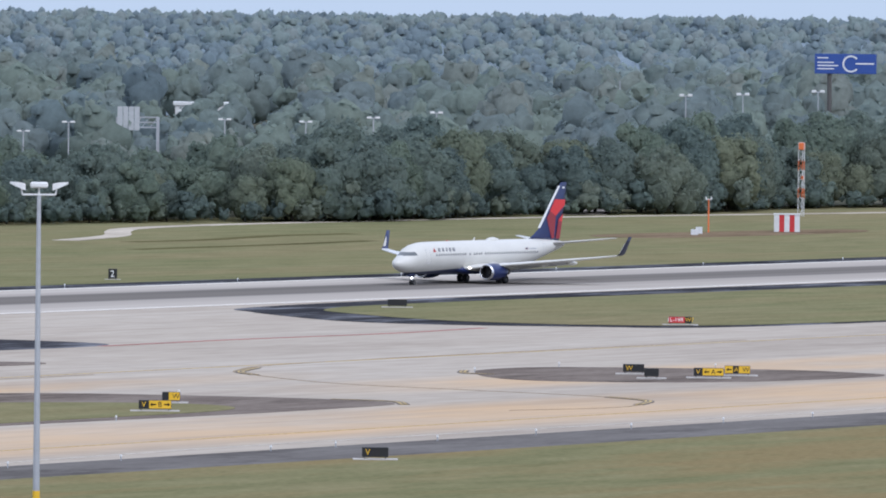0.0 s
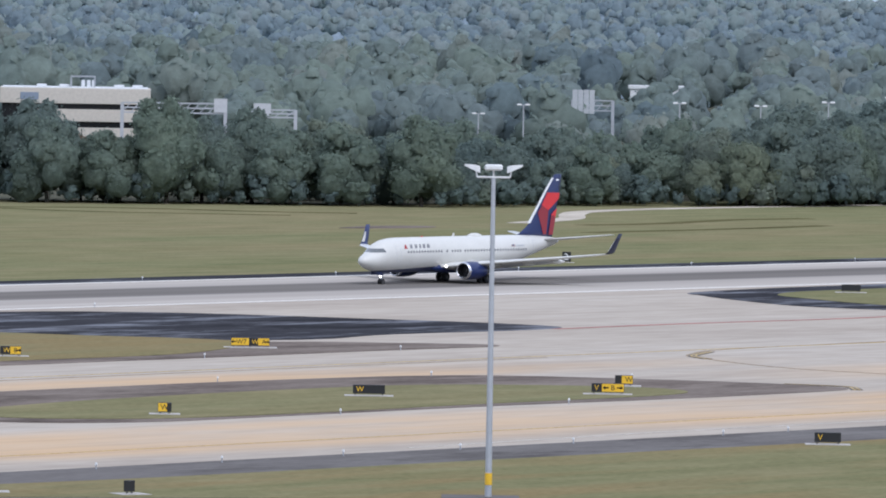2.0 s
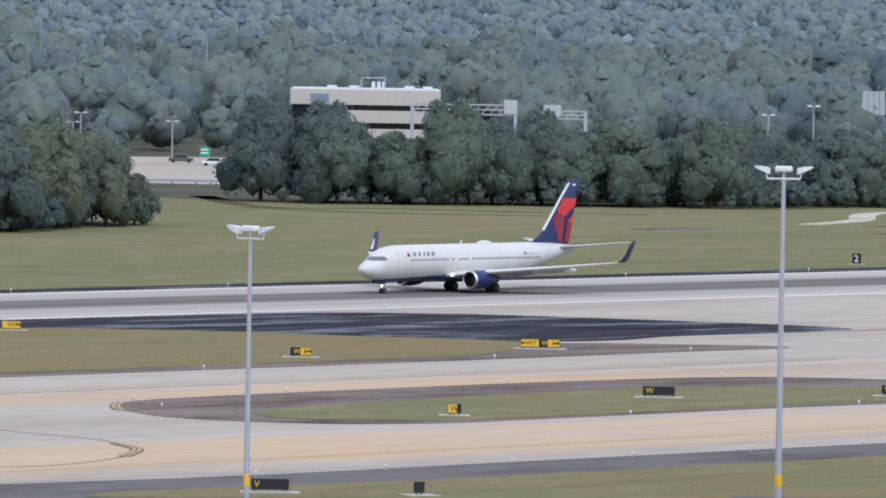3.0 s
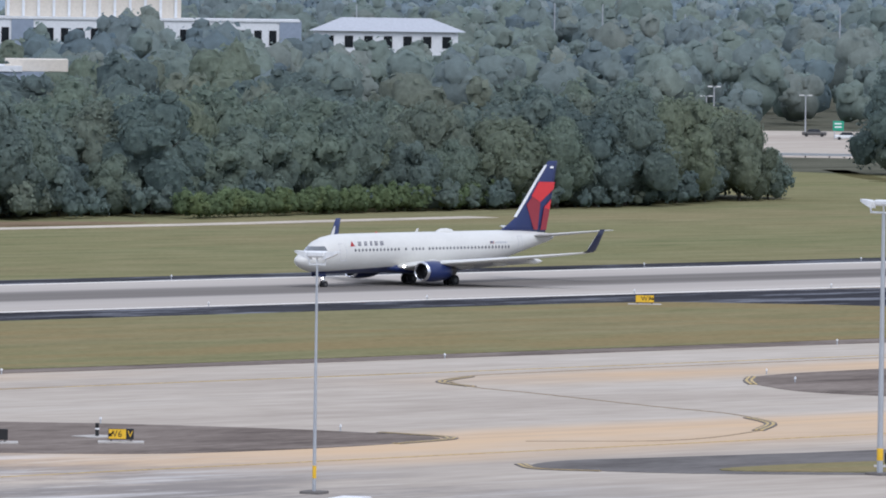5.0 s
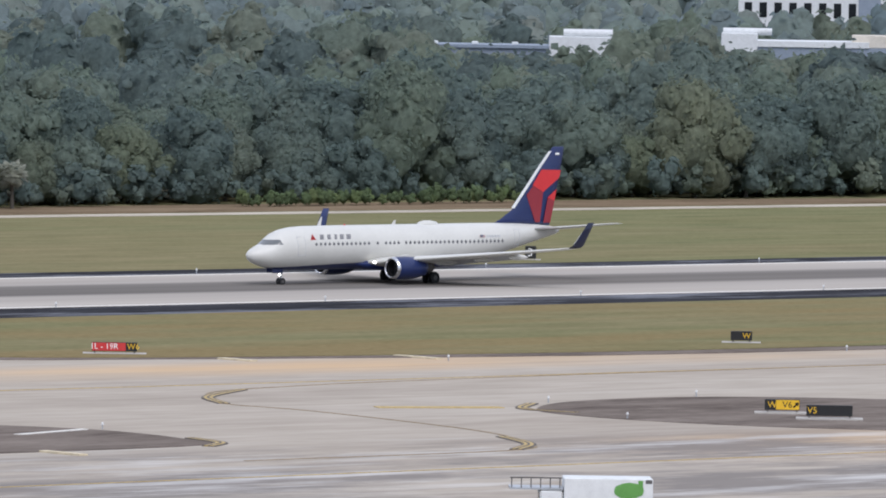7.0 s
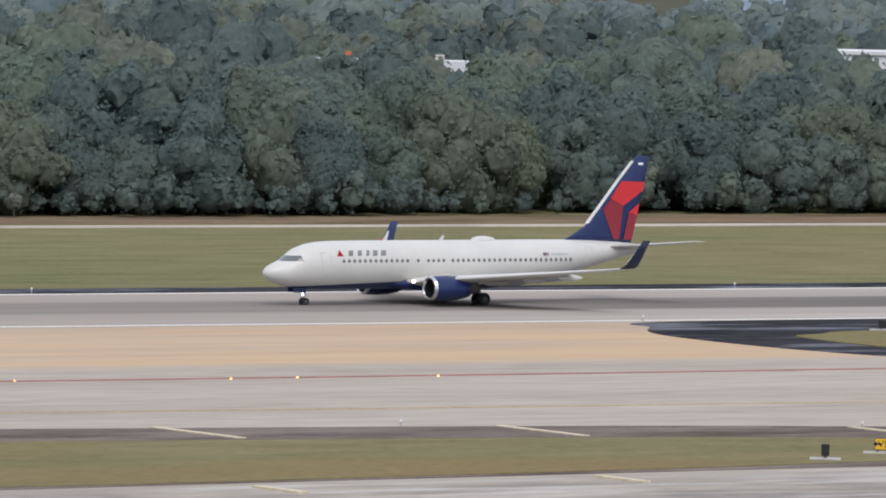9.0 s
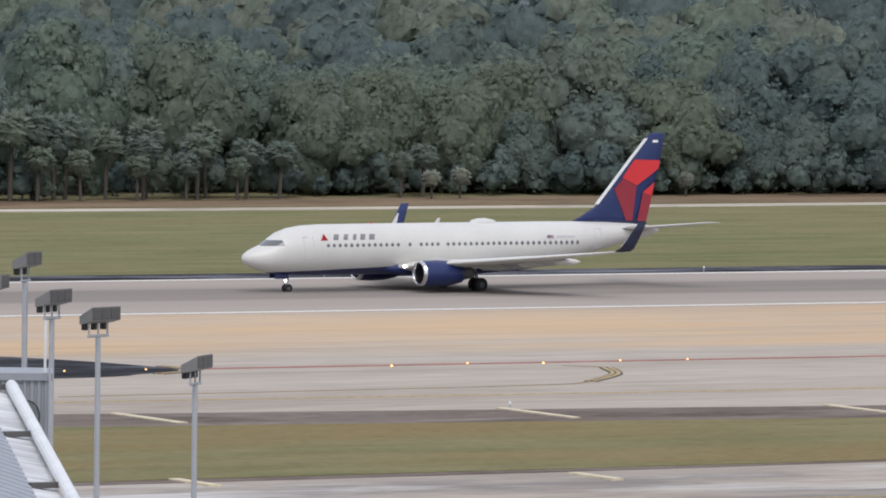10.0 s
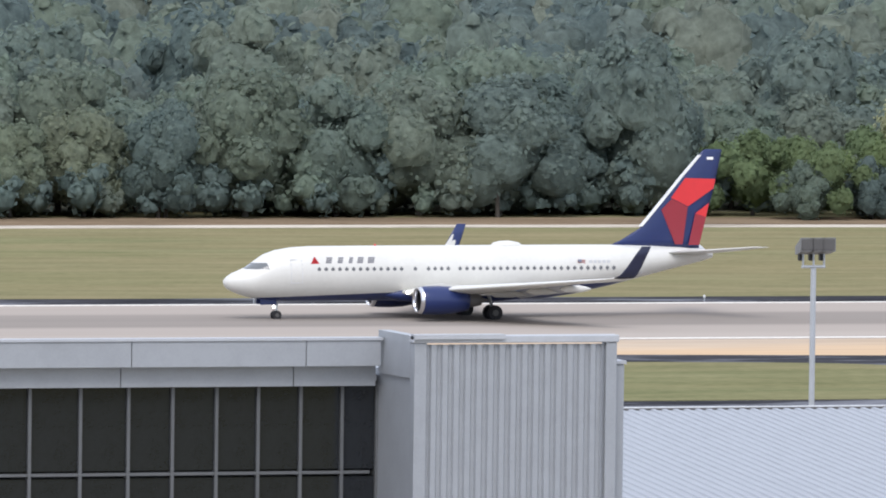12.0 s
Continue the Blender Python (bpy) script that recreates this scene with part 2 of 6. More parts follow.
GALV = paint("galvanised_steel", (0.42, 0.44, 0.46), 0.5, 0.3, 0.12)
LAMP_GREY = paint("lamp_housing", (0.095, 0.09, 0.085), 0.6)
LAMP_WHITE = paint("white_lamp_housing", (0.72, 0.73, 0.72), 0.5)
SIGN_BLACK = paint("sign_black", (0.012, 0.012, 0.012), 0.45)
SIGN_YELLOW = paint("sign_yellow", (0.78, 0.47, 0.02), 0.45)
SIGN_RED = paint("sign_red", (0.55, 0.035, 0.035), 0.45)
SIGN_WHITE = paint("sign_white", (0.85, 0.85, 0.83), 0.5)
LINE_CREAM = paint("line_cream", (0.68, 0.58, 0.4), 0.75, wear=0.3)
LINE_YELLOW = paint("line_yellow", (0.52, 0.37, 0.13), 0.7, wear=0.4)
LINE_WHITE = paint("line_white", (0.78, 0.75, 0.68), 0.7, wear=0.25)
LINE_FADED = paint("line_faded_white", (0.55, 0.5, 0.43), 0.8, wear=0.35, scale=0.2)
LINE_DARK = paint("line_black", (0.12, 0.1, 0.08), 0.8)
LINE_RED = paint("line_red", (0.36, 0.15, 0.12), 0.8, wear=0.4, scale=0.3)
CLADDING = paint("blue_grey_cladding", (0.30, 0.316, 0.338), 0.45, 0.1, 0.1)
COPING = paint("grey_coping", (0.4, 0.415, 0.44), 0.5, 0.1, 0.1)
CREAM = paint("cream_wall", (0.62, 0.57, 0.49), 0.8)
SIGN_BACK = paint("sign_back_grey", (0.45, 0.47, 0.48), 0.6)
PALE = paint("pale_wall", (0.7, 0.72, 0.73), 0.7)
ROOF_GREY = paint("grey_roof", (0.42, 0.44, 0.47), 0.7)
BLUE_GREY = paint("blue_grey_wall", (0.25, 0.30, 0.37), 0.7)
ORANGE = paint("warning_orange", (0.75, 0.18, 0.05), 0.6)
GREEN_SIGN = paint("road_sign_green", (0.02, 0.33, 0.2), 0.5)
BILL_BLUE = paint("billboard_blue", (0.03, 0.08, 0.32), 0.5)
BILL_PINK = paint("billboard_pale", (0.62, 0.55, 0.72), 0.5)


def glow(name, colour, strength):
    m, n, l, b = nodes_of(name, 0.4)
    b.inputs["Base Color"].default_value = rgb(colour)
    b.inputs["Emission Color"].default_value = rgb(colour)
    b.inputs["Emission Strength"].default_value = strength
    return m


LANDING_LIGHT = glow("lit_landing_light", (1, 0.97, 0.9), 6)
GUARD_LIGHT = glow("lit_amber_light", (1, 0.5, 0.16), 1.8)


# ---- mesh helpers ----
def part(name, bm, material, parent=None, label="", smooth=False):
    me = bpy.data.meshes.new(name)
    bm.to_mesh(me)
    bm.free()
    for mat in (material if isinstance(material, (list, tuple)) else [material]):
        me.materials.append(mat)
    if smooth:
        for p in me.polygons:
            p.use_smooth = True
    ob = new(name, me)
    ob.parent = parent
    if label:
        ob["label"] = label
    return ob


def again(ob, m):
    """Another part on the same mesh."""
    o = new(ob.name.split(".")[0], ob.data)
    o.parent, o.matrix_basis = ob.parent, m
    if "label" in ob:
        o["label"] = ob["label"]
    return o


def thing(name, m, label, category, group="", kind=""):
    e = new(name)
    e.empty_display_size = 0.5
    e.matrix_basis = m
    return tagged(e, label, category, group, kind)


def box_bm(x0, x1, y0, y1, z0, z1, bevel=0.0, bm=None):
    bm = bm or bmesh.new()
    r = bmesh.ops.create_cube(bm, size=1.0, matrix=Matrix.Translation(((x0 + x1) / 2, (y0 + y1) / 2, (z0 + z1) / 2)) @ Matrix.Diagonal((x1 - x0, y1 - y0, z1 - z0, 1)))
    if bevel:
        ed = list({e for v in r["verts"] for e in v.link_edges})
        bmesh.ops.bevel(bm, geom=ed, offset=bevel, segments=1, affect="EDGES")
    return bm


def tube_bm(a, b, r0, r1=None, seg=10, bm=None):
    bm = bm or bmesh.new()
    a, b = Vector(a), Vector(b)
    d = b - a
    m = Matrix.Translation((a + b) / 2) @ d.to_track_quat("Z", "Y").to_matrix().to_4x4()
    bmesh.ops.create_cone(bm, cap_ends=True, segments=seg, radius1=r0, radius2=r0 if r1 is None else r1, depth=d.length, matrix=m)
    return bm


def loft_bm(rings, closed=True, cap=True, bm=None):
    """Skin through rings that all have the same number of points."""
    bm = bm or bmesh.new()
    rows = [[bm.verts.new(p) for p in ring] for ring in rings]
    k = len(rows[0])
    for a, b in zip(rows, rows[1:]):
        for i in range(k if closed else k - 1):
            j = (i + 1) % k
            bm.faces.new((a[i], a[j], b[j], b[i]))
    if cap and closed:
        bm.faces.new(rows[0][::-1])
        bm.faces.new(rows[-1])
    bmesh.ops.recalc_face_normals(bm, faces=bm.faces)
    return bm


def slab_bm(outline, z0, z1, bm=None):
    """A flat slab with the given outline."""
    bm = bm or bmesh.new()
    top = [bm.verts.new((x, y, z1)) for x, y in outline]
    low = [bm.verts.new((x, y, z0)) for x, y in outline]
    f = bm.faces.new(top)
    k = len(top)
    for i in range(k):
        bm.faces.new((low[i], low[(i + 1) % k], top[(i + 1) % k], top[i]))
    bmesh.ops.recalc_face_normals(bm, faces=bm.faces)
    bmesh.ops.triangulate(bm, faces=[f])
    return bm


def rounded(points, steps=6):
    """A closed smooth curve through a few corner points."""
    out, k = [], len(points)
    p = [Vector((x, y)) for x, y in points]
    for i in range(k):
        a, b, c, d = p[i - 1], p[i], p[(i + 1) % k], p[(i + 2) % k]
        for s in range(steps):
            t = s / steps
            q = 0.5 * ((2 * b) + (c - a) * t + (2 * a - 5 * b + 4 * c - d) * t * t + (3 * b - a - 3 * c + d) * t ** 3)
            out.append((q.x, q.y))
    return out


def band_bm(points, width, z0, z1, steps=6, dash=0):
    """A painted line or track of even width along a smooth open curve."""
    p = [Vector((x, y)) for x, y in points]
    p = [2 * p[0] - p[1], *p, 2 * p[-1] - p[-2]]
    line = []
    for i in range(1, len(p) - 2):
        a, b, c, d = p[i - 1], p[i], p[i + 1], p[i + 2]
        for s in range(steps):
            t = s / steps
            line.append(0.5 * ((2 * b) + (c - a) * t + (2 * a - 5 * b + 4 * c - d) * t * t + (3 * b - a - 3 * c + d) * t ** 3))
    line.append(p[-2])
    bm = bmesh.new()
    rings = []
    for i, q in enumerate(line):
        d = (line[min(i + 1, len(line) - 1)] - line[max(i - 1, 0)]).normalized()
        s = Vector((-d.y, d.x)) * width / 2
        rings.append([(q.x - s.x, q.y - s.y, z0), (q.x + s.x, q.y + s.y, z0), (q.x + s.x, q.y + s.y, z1), (q.x - s.x, q.y - s.y, z1)])
    if dash:
        for i in range(0, len(rings) - 1, dash):
            loft_bm(rings[i:i + 2], bm=bm)
        return bm
    return loft_bm(rings, bm=bm)


def flat(name, bm, material, label, category="ground"):
    return tagged(part(name, bm, material), label, category, kind="structure")


# ---- the ground: one sheet to the horizon, pavements, islands ----
flat("ground", box_bm(-2500, 4900, -1200, 4900, -0.5, 0.0), GRASS, "wide flat field of mown green and straw-coloured airport grass")
flat("taxiway", slab_bm([(-300, 150), (1700, 150), (1700, 571), (-300, 571)], -0.3, 0.04), CONCRETE, "broad pale concrete taxiways with rust-coloured stains", "taxiway")
flat("runway", slab_bm([(-900, 571), (2600, 571), (2600, 618.5), (-900, 618.5)], -0.3, 0.06), RUNWAY, "long pale concrete runway with a dark rubber-streaked centre", "runway")
flat("runway_shoulder_far", slab_bm([(-900, 618.5), (2600, 618.5), (2600, 626.5), (-900, 626.5)], -0.3, 0.05), ASPHALT, "dark asphalt shoulder along the runway", "shoulder")


def island(name, pave, pave_mat, lawn, label, grass=None):
    flat("shoulder_" + name, slab_bm(rounded(pave), -0.2, 0.08), pave_mat, "asphalt shoulder round a taxiway island", "shoulder")
    if lawn:
        flat("lawn_" + name, slab_bm(rounded(lawn), -0.2, 0.13), grass or GRASS, label, "grass")


# island between runway and taxiway, with its dark asphalt fillet
island("middle", [(384, 552), (390, 563), (400, 570.5), (470, 570.8), (560, 570.8), (640, 570.8), (676, 568), (689, 560), (694, 550), (697, 538), (700, 525), (699, 514), (690, 511), (668, 511.8), (650, 509), (630, 520), (600, 530), (500, 530), (430, 525), (400, 515), (388, 518), (383, 532)], ASPHALT, None, "")
flat("shoulder_inner", slab_bm(rounded([(390, 517), (397, 508), (410, 503), (440, 494.5), (470, 491), (540, 489.5), (609, 489), (638, 489.5), (654, 489), (657, 492), (652, 499), (645, 506), (630, 507), (540, 506), (440, 510), (405, 512)]), -0.2, 0.1), BROWN, "worn brown asphalt strip beside the taxiway", "shoulder")
flat("lawn_middle", slab_bm(rounded([(393, 546), (398, 551), (410, 555), (470, 557.5), (560, 557.5), (615, 557), (628, 548), (634, 538), (637, 526), (641, 515), (638, 506), (615, 495), (590, 494), (540, 494), (480, 494.5), (445, 497), (415, 503), (398, 511), (392, 524)]), -0.2, 0.15), GRASS_DRY, "mown green and straw lawn between runway and taxiway", "grass")
island("east", [(795, 565), (830, 569), (900, 569.5), (1100, 569.5), (1500, 569.5), (1500, 493), (1200, 493), (900, 492), (818, 493.5), (786, 498), (778, 508), (771, 520), (770, 533), (777, 546), (786, 558)], ASPHALT,
       [(798, 556), (822, 560), (900, 559.5), (1100, 559.5), (1480, 559.5), (1480, 495), (1200, 495), (900, 494.5), (820, 495.5), (792, 500), (783, 509), (780, 518), (781, 530), (788, 544)], "mown lawn beside the runway with a dark tip")
island("sign_oval", [(670, 449.5), (676, 453), (684, 453.3), (690, 449), (694, 442.6), (699, 432.4), (698, 423), (695, 420), (689, 419.5), (676, 421.5), (666, 427.6), (661, 436.7), (664, 444)], BROWN, None, "")
island("long", [(516, 452), (523, 456), (535, 457.7), (561, 458.5), (580, 458.3), (597, 456.5), (606, 452), (611, 443), (614.5, 433), (615, 425), (612, 419), (600, 418), (586, 418), (560, 419.5), (537, 419.5), (519, 419.7), (509, 425), (506, 436), (510, 445)], BROWN,
       [(517, 438), (531, 442.5), (550, 445), (570, 446), (585, 444.7), (595, 437), (598, 428), (590, 422), (563, 421.7), (539, 421), (522, 422.5), (513, 430)], "green lawn inside a worn asphalt taxiway island")
island("near", [(416, 381), (418, 385), (424, 387), (433, 385.5), (453, 383), (500, 382.5), (600, 381.5), (900, 379), (1100, 378), (1100, 250), (520, 250), (480, 300), (450, 344), (438, 357), (428, 366), (420, 373)], GREY_ASPHALT,
       [(424, 373.6), (433, 375), (457, 372), (500, 371), (600, 369), (900, 367), (1090, 366), (1090, 255), (530, 255), (485, 305), (455, 344), (441, 358), (430, 367)], "rough green and brown lawn beside the near taxiway", GRASS_DRY)
island("oval", [(394, 441.5), (402, 447), (413, 447.8), (421, 443.5), (429, 434), (435, 421), (435.5, 410), (427, 407), (415, 406.5), (404, 409), (396, 417.5), (392, 427), (391.5, 436)], BROWN, None, "")
island("west", [(-100, 500), (60, 492), (160, 481), (228, 471), (284, 463), (319, 457), (338, 450.6), (346, 446), (351, 437), (350.5, 427), (347, 421), (330, 420.5), (304, 421), (260, 419), (231, 417.5), (100, 414), (-100, 410)], BROWN,
       [(-95, 485), (60, 477), (160, 467.5), (228, 459), (277, 452), (310, 447), (328, 441), (335, 434), (334, 429.5), (322, 427.5), (306, 423.5), (260, 419.8), (232, 419.2), (100, 417), (-95, 413)], "green and brown lawn strip beside the apron", GRASS_DRY)
island("north_west", [(-100, 562), (50, 561), (150, 557.5), (209, 551), (232, 545), (246, 537.5), (252, 531), (257, 523), (260, 514), (260, 508.5), (256, 506), (247, 503), (200, 500), (50, 502), (-100, 504)], ASPHALT,
       [(-95, 549), (50, 548), (150, 547), (197, 543.5), (210, 537), (228, 530), (238, 521.5), (242, 513), (236, 508), (200, 506), (50, 507), (-95, 508)], "green lawn with a dark asphalt tip")
flat("sandy_track", band_bm([(-300, 741), (120, 745), (270, 746.5), (410, 741), (560, 741), (720, 740), (800, 746)], 5.0, -0.05, 0.05), SAND, "pale sandy service track along the wood", "track")
flat("sandy_path", band_bm([(1003, 745), (1030, 756), (1050, 770), (1066, 779), (1090, 784), (1129, 785), (1189, 781), (1258, 768), (1400, 745)], 4.0, -0.05, 0.05), SAND, "pale sandy path that bends towards the trees", "track")
flat("dirt_verge", slab_bm(rounded([(100, 749.5), (270, 750), (420, 746), (560, 745.5), (720, 745), (740, 752), (700, 762), (560, 764), (420, 764), (270, 764), (100, 764)], 3), -0.1, 0.04), VERGE, "bare brown earth between track and trees")
DITCH = asphalt_material("wet_ditch_grass", (0.075, 0.07, 0.035), (0.13, 0.115, 0.055))
for i, (pts, w) in enumerate((([(1030, 885), (990, 838), (1005, 823), (1012, 800), (1020, 788)], 4), ([(985, 838), (985, 810), (1000, 785)], 3), ([(1005, 735), (1024, 735), (1052, 742), (1072, 742)], 3.5), ([(975, 712), (1013, 714), (1042, 718)], 3))):
    flat("ditch_%d" % i, band_bm(pts, w, -0.1, 0.03), DITCH, "shallow grassy ditch with darker wet growth")
flat("mud_patch", slab_bm(rounded([(955, 741), (962, 737), (972, 737), (976, 742), (968, 745)], 4), -0.1, 0.05), BROWN, "dark patch of wet mud in the field")


FLAG_RED, FLAG_BLUE = paint("faded_flag_red", (0.5, 0.27, 0.26), 0.5), paint("faded_flag_blue", (0.2, 0.22, 0.3), 0.5)
WINDOW_GREY = paint("marking_grey", (0.24, 0.24, 0.26), 0.5)
# ---- the aircraft: nose towards -x, origin on the ground under the nose gear ----
NOSE = -4.05
FUSELAGE = [(0.0, 2.80, 2.74, 0.03), (0.08, 3.0, 2.53, 0.25), (0.3, 3.22, 2.3, 0.5), (0.7, 3.46, 2.08, 0.76), (1.2, 3.66, 1.88, 1.02), (1.75, 3.9, 1.71, 1.24), (2.4, 4.36, 1.56, 1.45),
            (3.1, 4.83, 1.45, 1.62), (4.0, 5.14, 1.38, 1.75), (5.2, 5.33, 1.35, 1.84), (6.5, 5.4, 1.35, 1.88), (10, 5.42, 1.35, 1.88), (14, 5.42, 1.35, 1.88), (18, 5.42, 1.35, 1.88), (22, 5.42, 1.35, 1.88),
            (24.5, 5.42, 1.4, 1.88), (27, 5.42, 1.75, 1.83), (30, 5.4, 2.4, 1.62), (33, 5.32, 3.15, 1.22), (35.5, 5.18, 3.75, 0.8), (37.2, 5.0, 4.15, 0.45), (38.0, 4.85, 4.4, 0.2)]


def body_at(x, z):
    """Half width of the fuselage at a station and height."""
    for a, b in zip(FUSELAGE, FUSELAGE[1:]):
        if a[0] <= x <= b[0]:
            k = (x - a[0]) / (b[0] - a[0])
            top, low, w = (a[i] + (b[i] - a[i]) * k for i in (1, 2, 3))
            u = (z - (top + low) / 2) / ((top - low) / 2)
            return w * math.sqrt(max(0.0, 1 - u * u))
    return 0.0


def fuselage_bm():
    rings = []
    for x, top, low, w in FUSELAGE:
        c, h = (top + low) / 2, (top - low) / 2
        rings.append([(NOSE + x, -w * math.sin(a), c + h * math.cos(a)) for a in (2 * math.pi * i / 40 for i in range(40))])
    bm = loft_bm(rings)
    cut = lambda co, no: bmesh.ops.bisect_plane(bm, geom=bm.verts[:] + bm.edges[:] + bm.faces[:], plane_co=co, plane_no=no)
    # edges of the blue belly and of the cockpit glazing
    cut((NOSE + 1.3, 0, 1.62), (-0.036, 0, 1))
    cut((NOSE + 1.7, 0, 3.76), (-0.02, 0, 1))
    cut((NOSE + 1.7, 0, 4.2), (-0.03, 0, 1))
    cut((NOSE + 1.5, 0, 3.7), (1, 0, -0.2))
    cut((NOSE + 3.05, 0, 3.7), (1, 0, 0.25))
    for f in bm.faces:
        c = f.calc_center_median()
        x = c.x - NOSE
        if c.z < 1.62 + 0.036 * (x - 1.3) and 1.2 < x < 33:
            f.material_index = 1
        if 3.76 + 0.02 * (x - 1.7) < c.z < 4.2 + 0.03 * (x - 1.7) and x - 1.5 > 0.2 * (c.z - 3.7) and x < 3.05 - 0.25 * (c.z - 3.7):
            f.material_index = 2
    return bm


def foil(x0, chord, y, z, thick, axis="y"):
    """One wing section: a closed ring round the chord."""
    pts = []
    for u, t in ((0, 0), (0.03, 0.35), (0.12, 0.72), (0.3, 1), (0.55, 0.8), (0.8, 0.4), (1, 0.04)):
        pts.append((u, t))
    ring = [(x0 + u * chord, y, z + t * thick / 2) if axis == "y" else (x0 + u * chord, y + t * thick / 2, z) for u, t in pts]
    ring += [(x0 + u * chord, y, z - t * thick / 2) if axis == "y" else (x0 + u * chord, y - t * thick / 2, z) for u, t in reversed(pts[1:])]
    return ring


def wing_bm(side):
    rows = [(12.4, 8.9, 0.6, 1.95, 1.0), (13.3, 7.9, 1.9, 2.05, 0.95), (15.4, 5.7, 5.9, 2.47, 0.62), (19.1, 3.6, 11.8, 3.12, 0.38), (22.5, 1.75, 16.9, 3.72, 0.17), (23.1, 1.5, 17.35, 3.83, 0.14)]
    return loft_bm([foil(NOSE + x, c, side * y, z, t) for x, c, y, z, t in rows])


def winglet_bm(side):
    rows = [(23.1, 1.5, 17.35, 3.83, 0.14), (23.5, 1.3, 17.5, 4.05, 0.13), (23.95, 1.12, 17.6, 4.6, 0.12), (24.45, 0.94, 17.75, 5.4, 0.1), (24.95, 0.74, 17.9, 6.15, 0.06)]
    rings = []
    for x, c, y, z, t in rows:
        rings.append([(px, side * (y + (pz - z) * (0.0 if z < 3.9 else 1.0)), z if z > 3.9 else pz) for px, py, pz in foil(NOSE + x, c, 0, z, t)])
    return loft_bm(rings)


def plate_bm(points, y, thick):
    """A flat shape in the plane of the fin."""
    bm = bmesh.new()
    a = [bm.verts.new((NOSE + x, y - thick / 2, z)) for x, z in points]
    b = [bm.verts.new((NOSE + x, y + thick / 2, z)) for x, z in points]
    bm.faces.new(a), bm.faces.new(b[::-1])
    k = len(a)
    for i in range(k):
        bm.faces.new((a[i], a[(i + 1) % k], b[(i + 1) % k], b[i]))
    bmesh.ops.recalc_face_normals(bm, faces=bm.faces)
    return bm


def lathe_bm(profile, centre, seg=28, squash=1.0):
    rings = [[(NOSE + x, centre[0] + r * math.sin(a), centre[1] + r * math.cos(a) * squash) for a in (2 * math.pi * i / seg for i in range(seg))] for x, r in profile]
    return loft_bm(rings, cap=False)


def wheel(parent, x, y, r, w):
    bm = bmesh.new()
    prof = [(-0.5, 0.62), (-0.5, 0.9), (-0.36, 1.0), (0.36, 1.0), (0.5, 0.9), (0.5, 0.62)]
    loft_bm([[(x + rr * r * math.cos(a), y + u * w, r + rr * r * math.sin(a)) for a in (2 * math.pi * i / 20 for i in range(20))] for u, rr in prof], bm=bm)
    t = part("tyre", bm, TYRE, parent, smooth=False)
    part("rim", tube_bm((x, y - w * 0.52, r), (x, y + w * 0.52, r), r * 0.42, seg=16), LAMP_GREY, t)


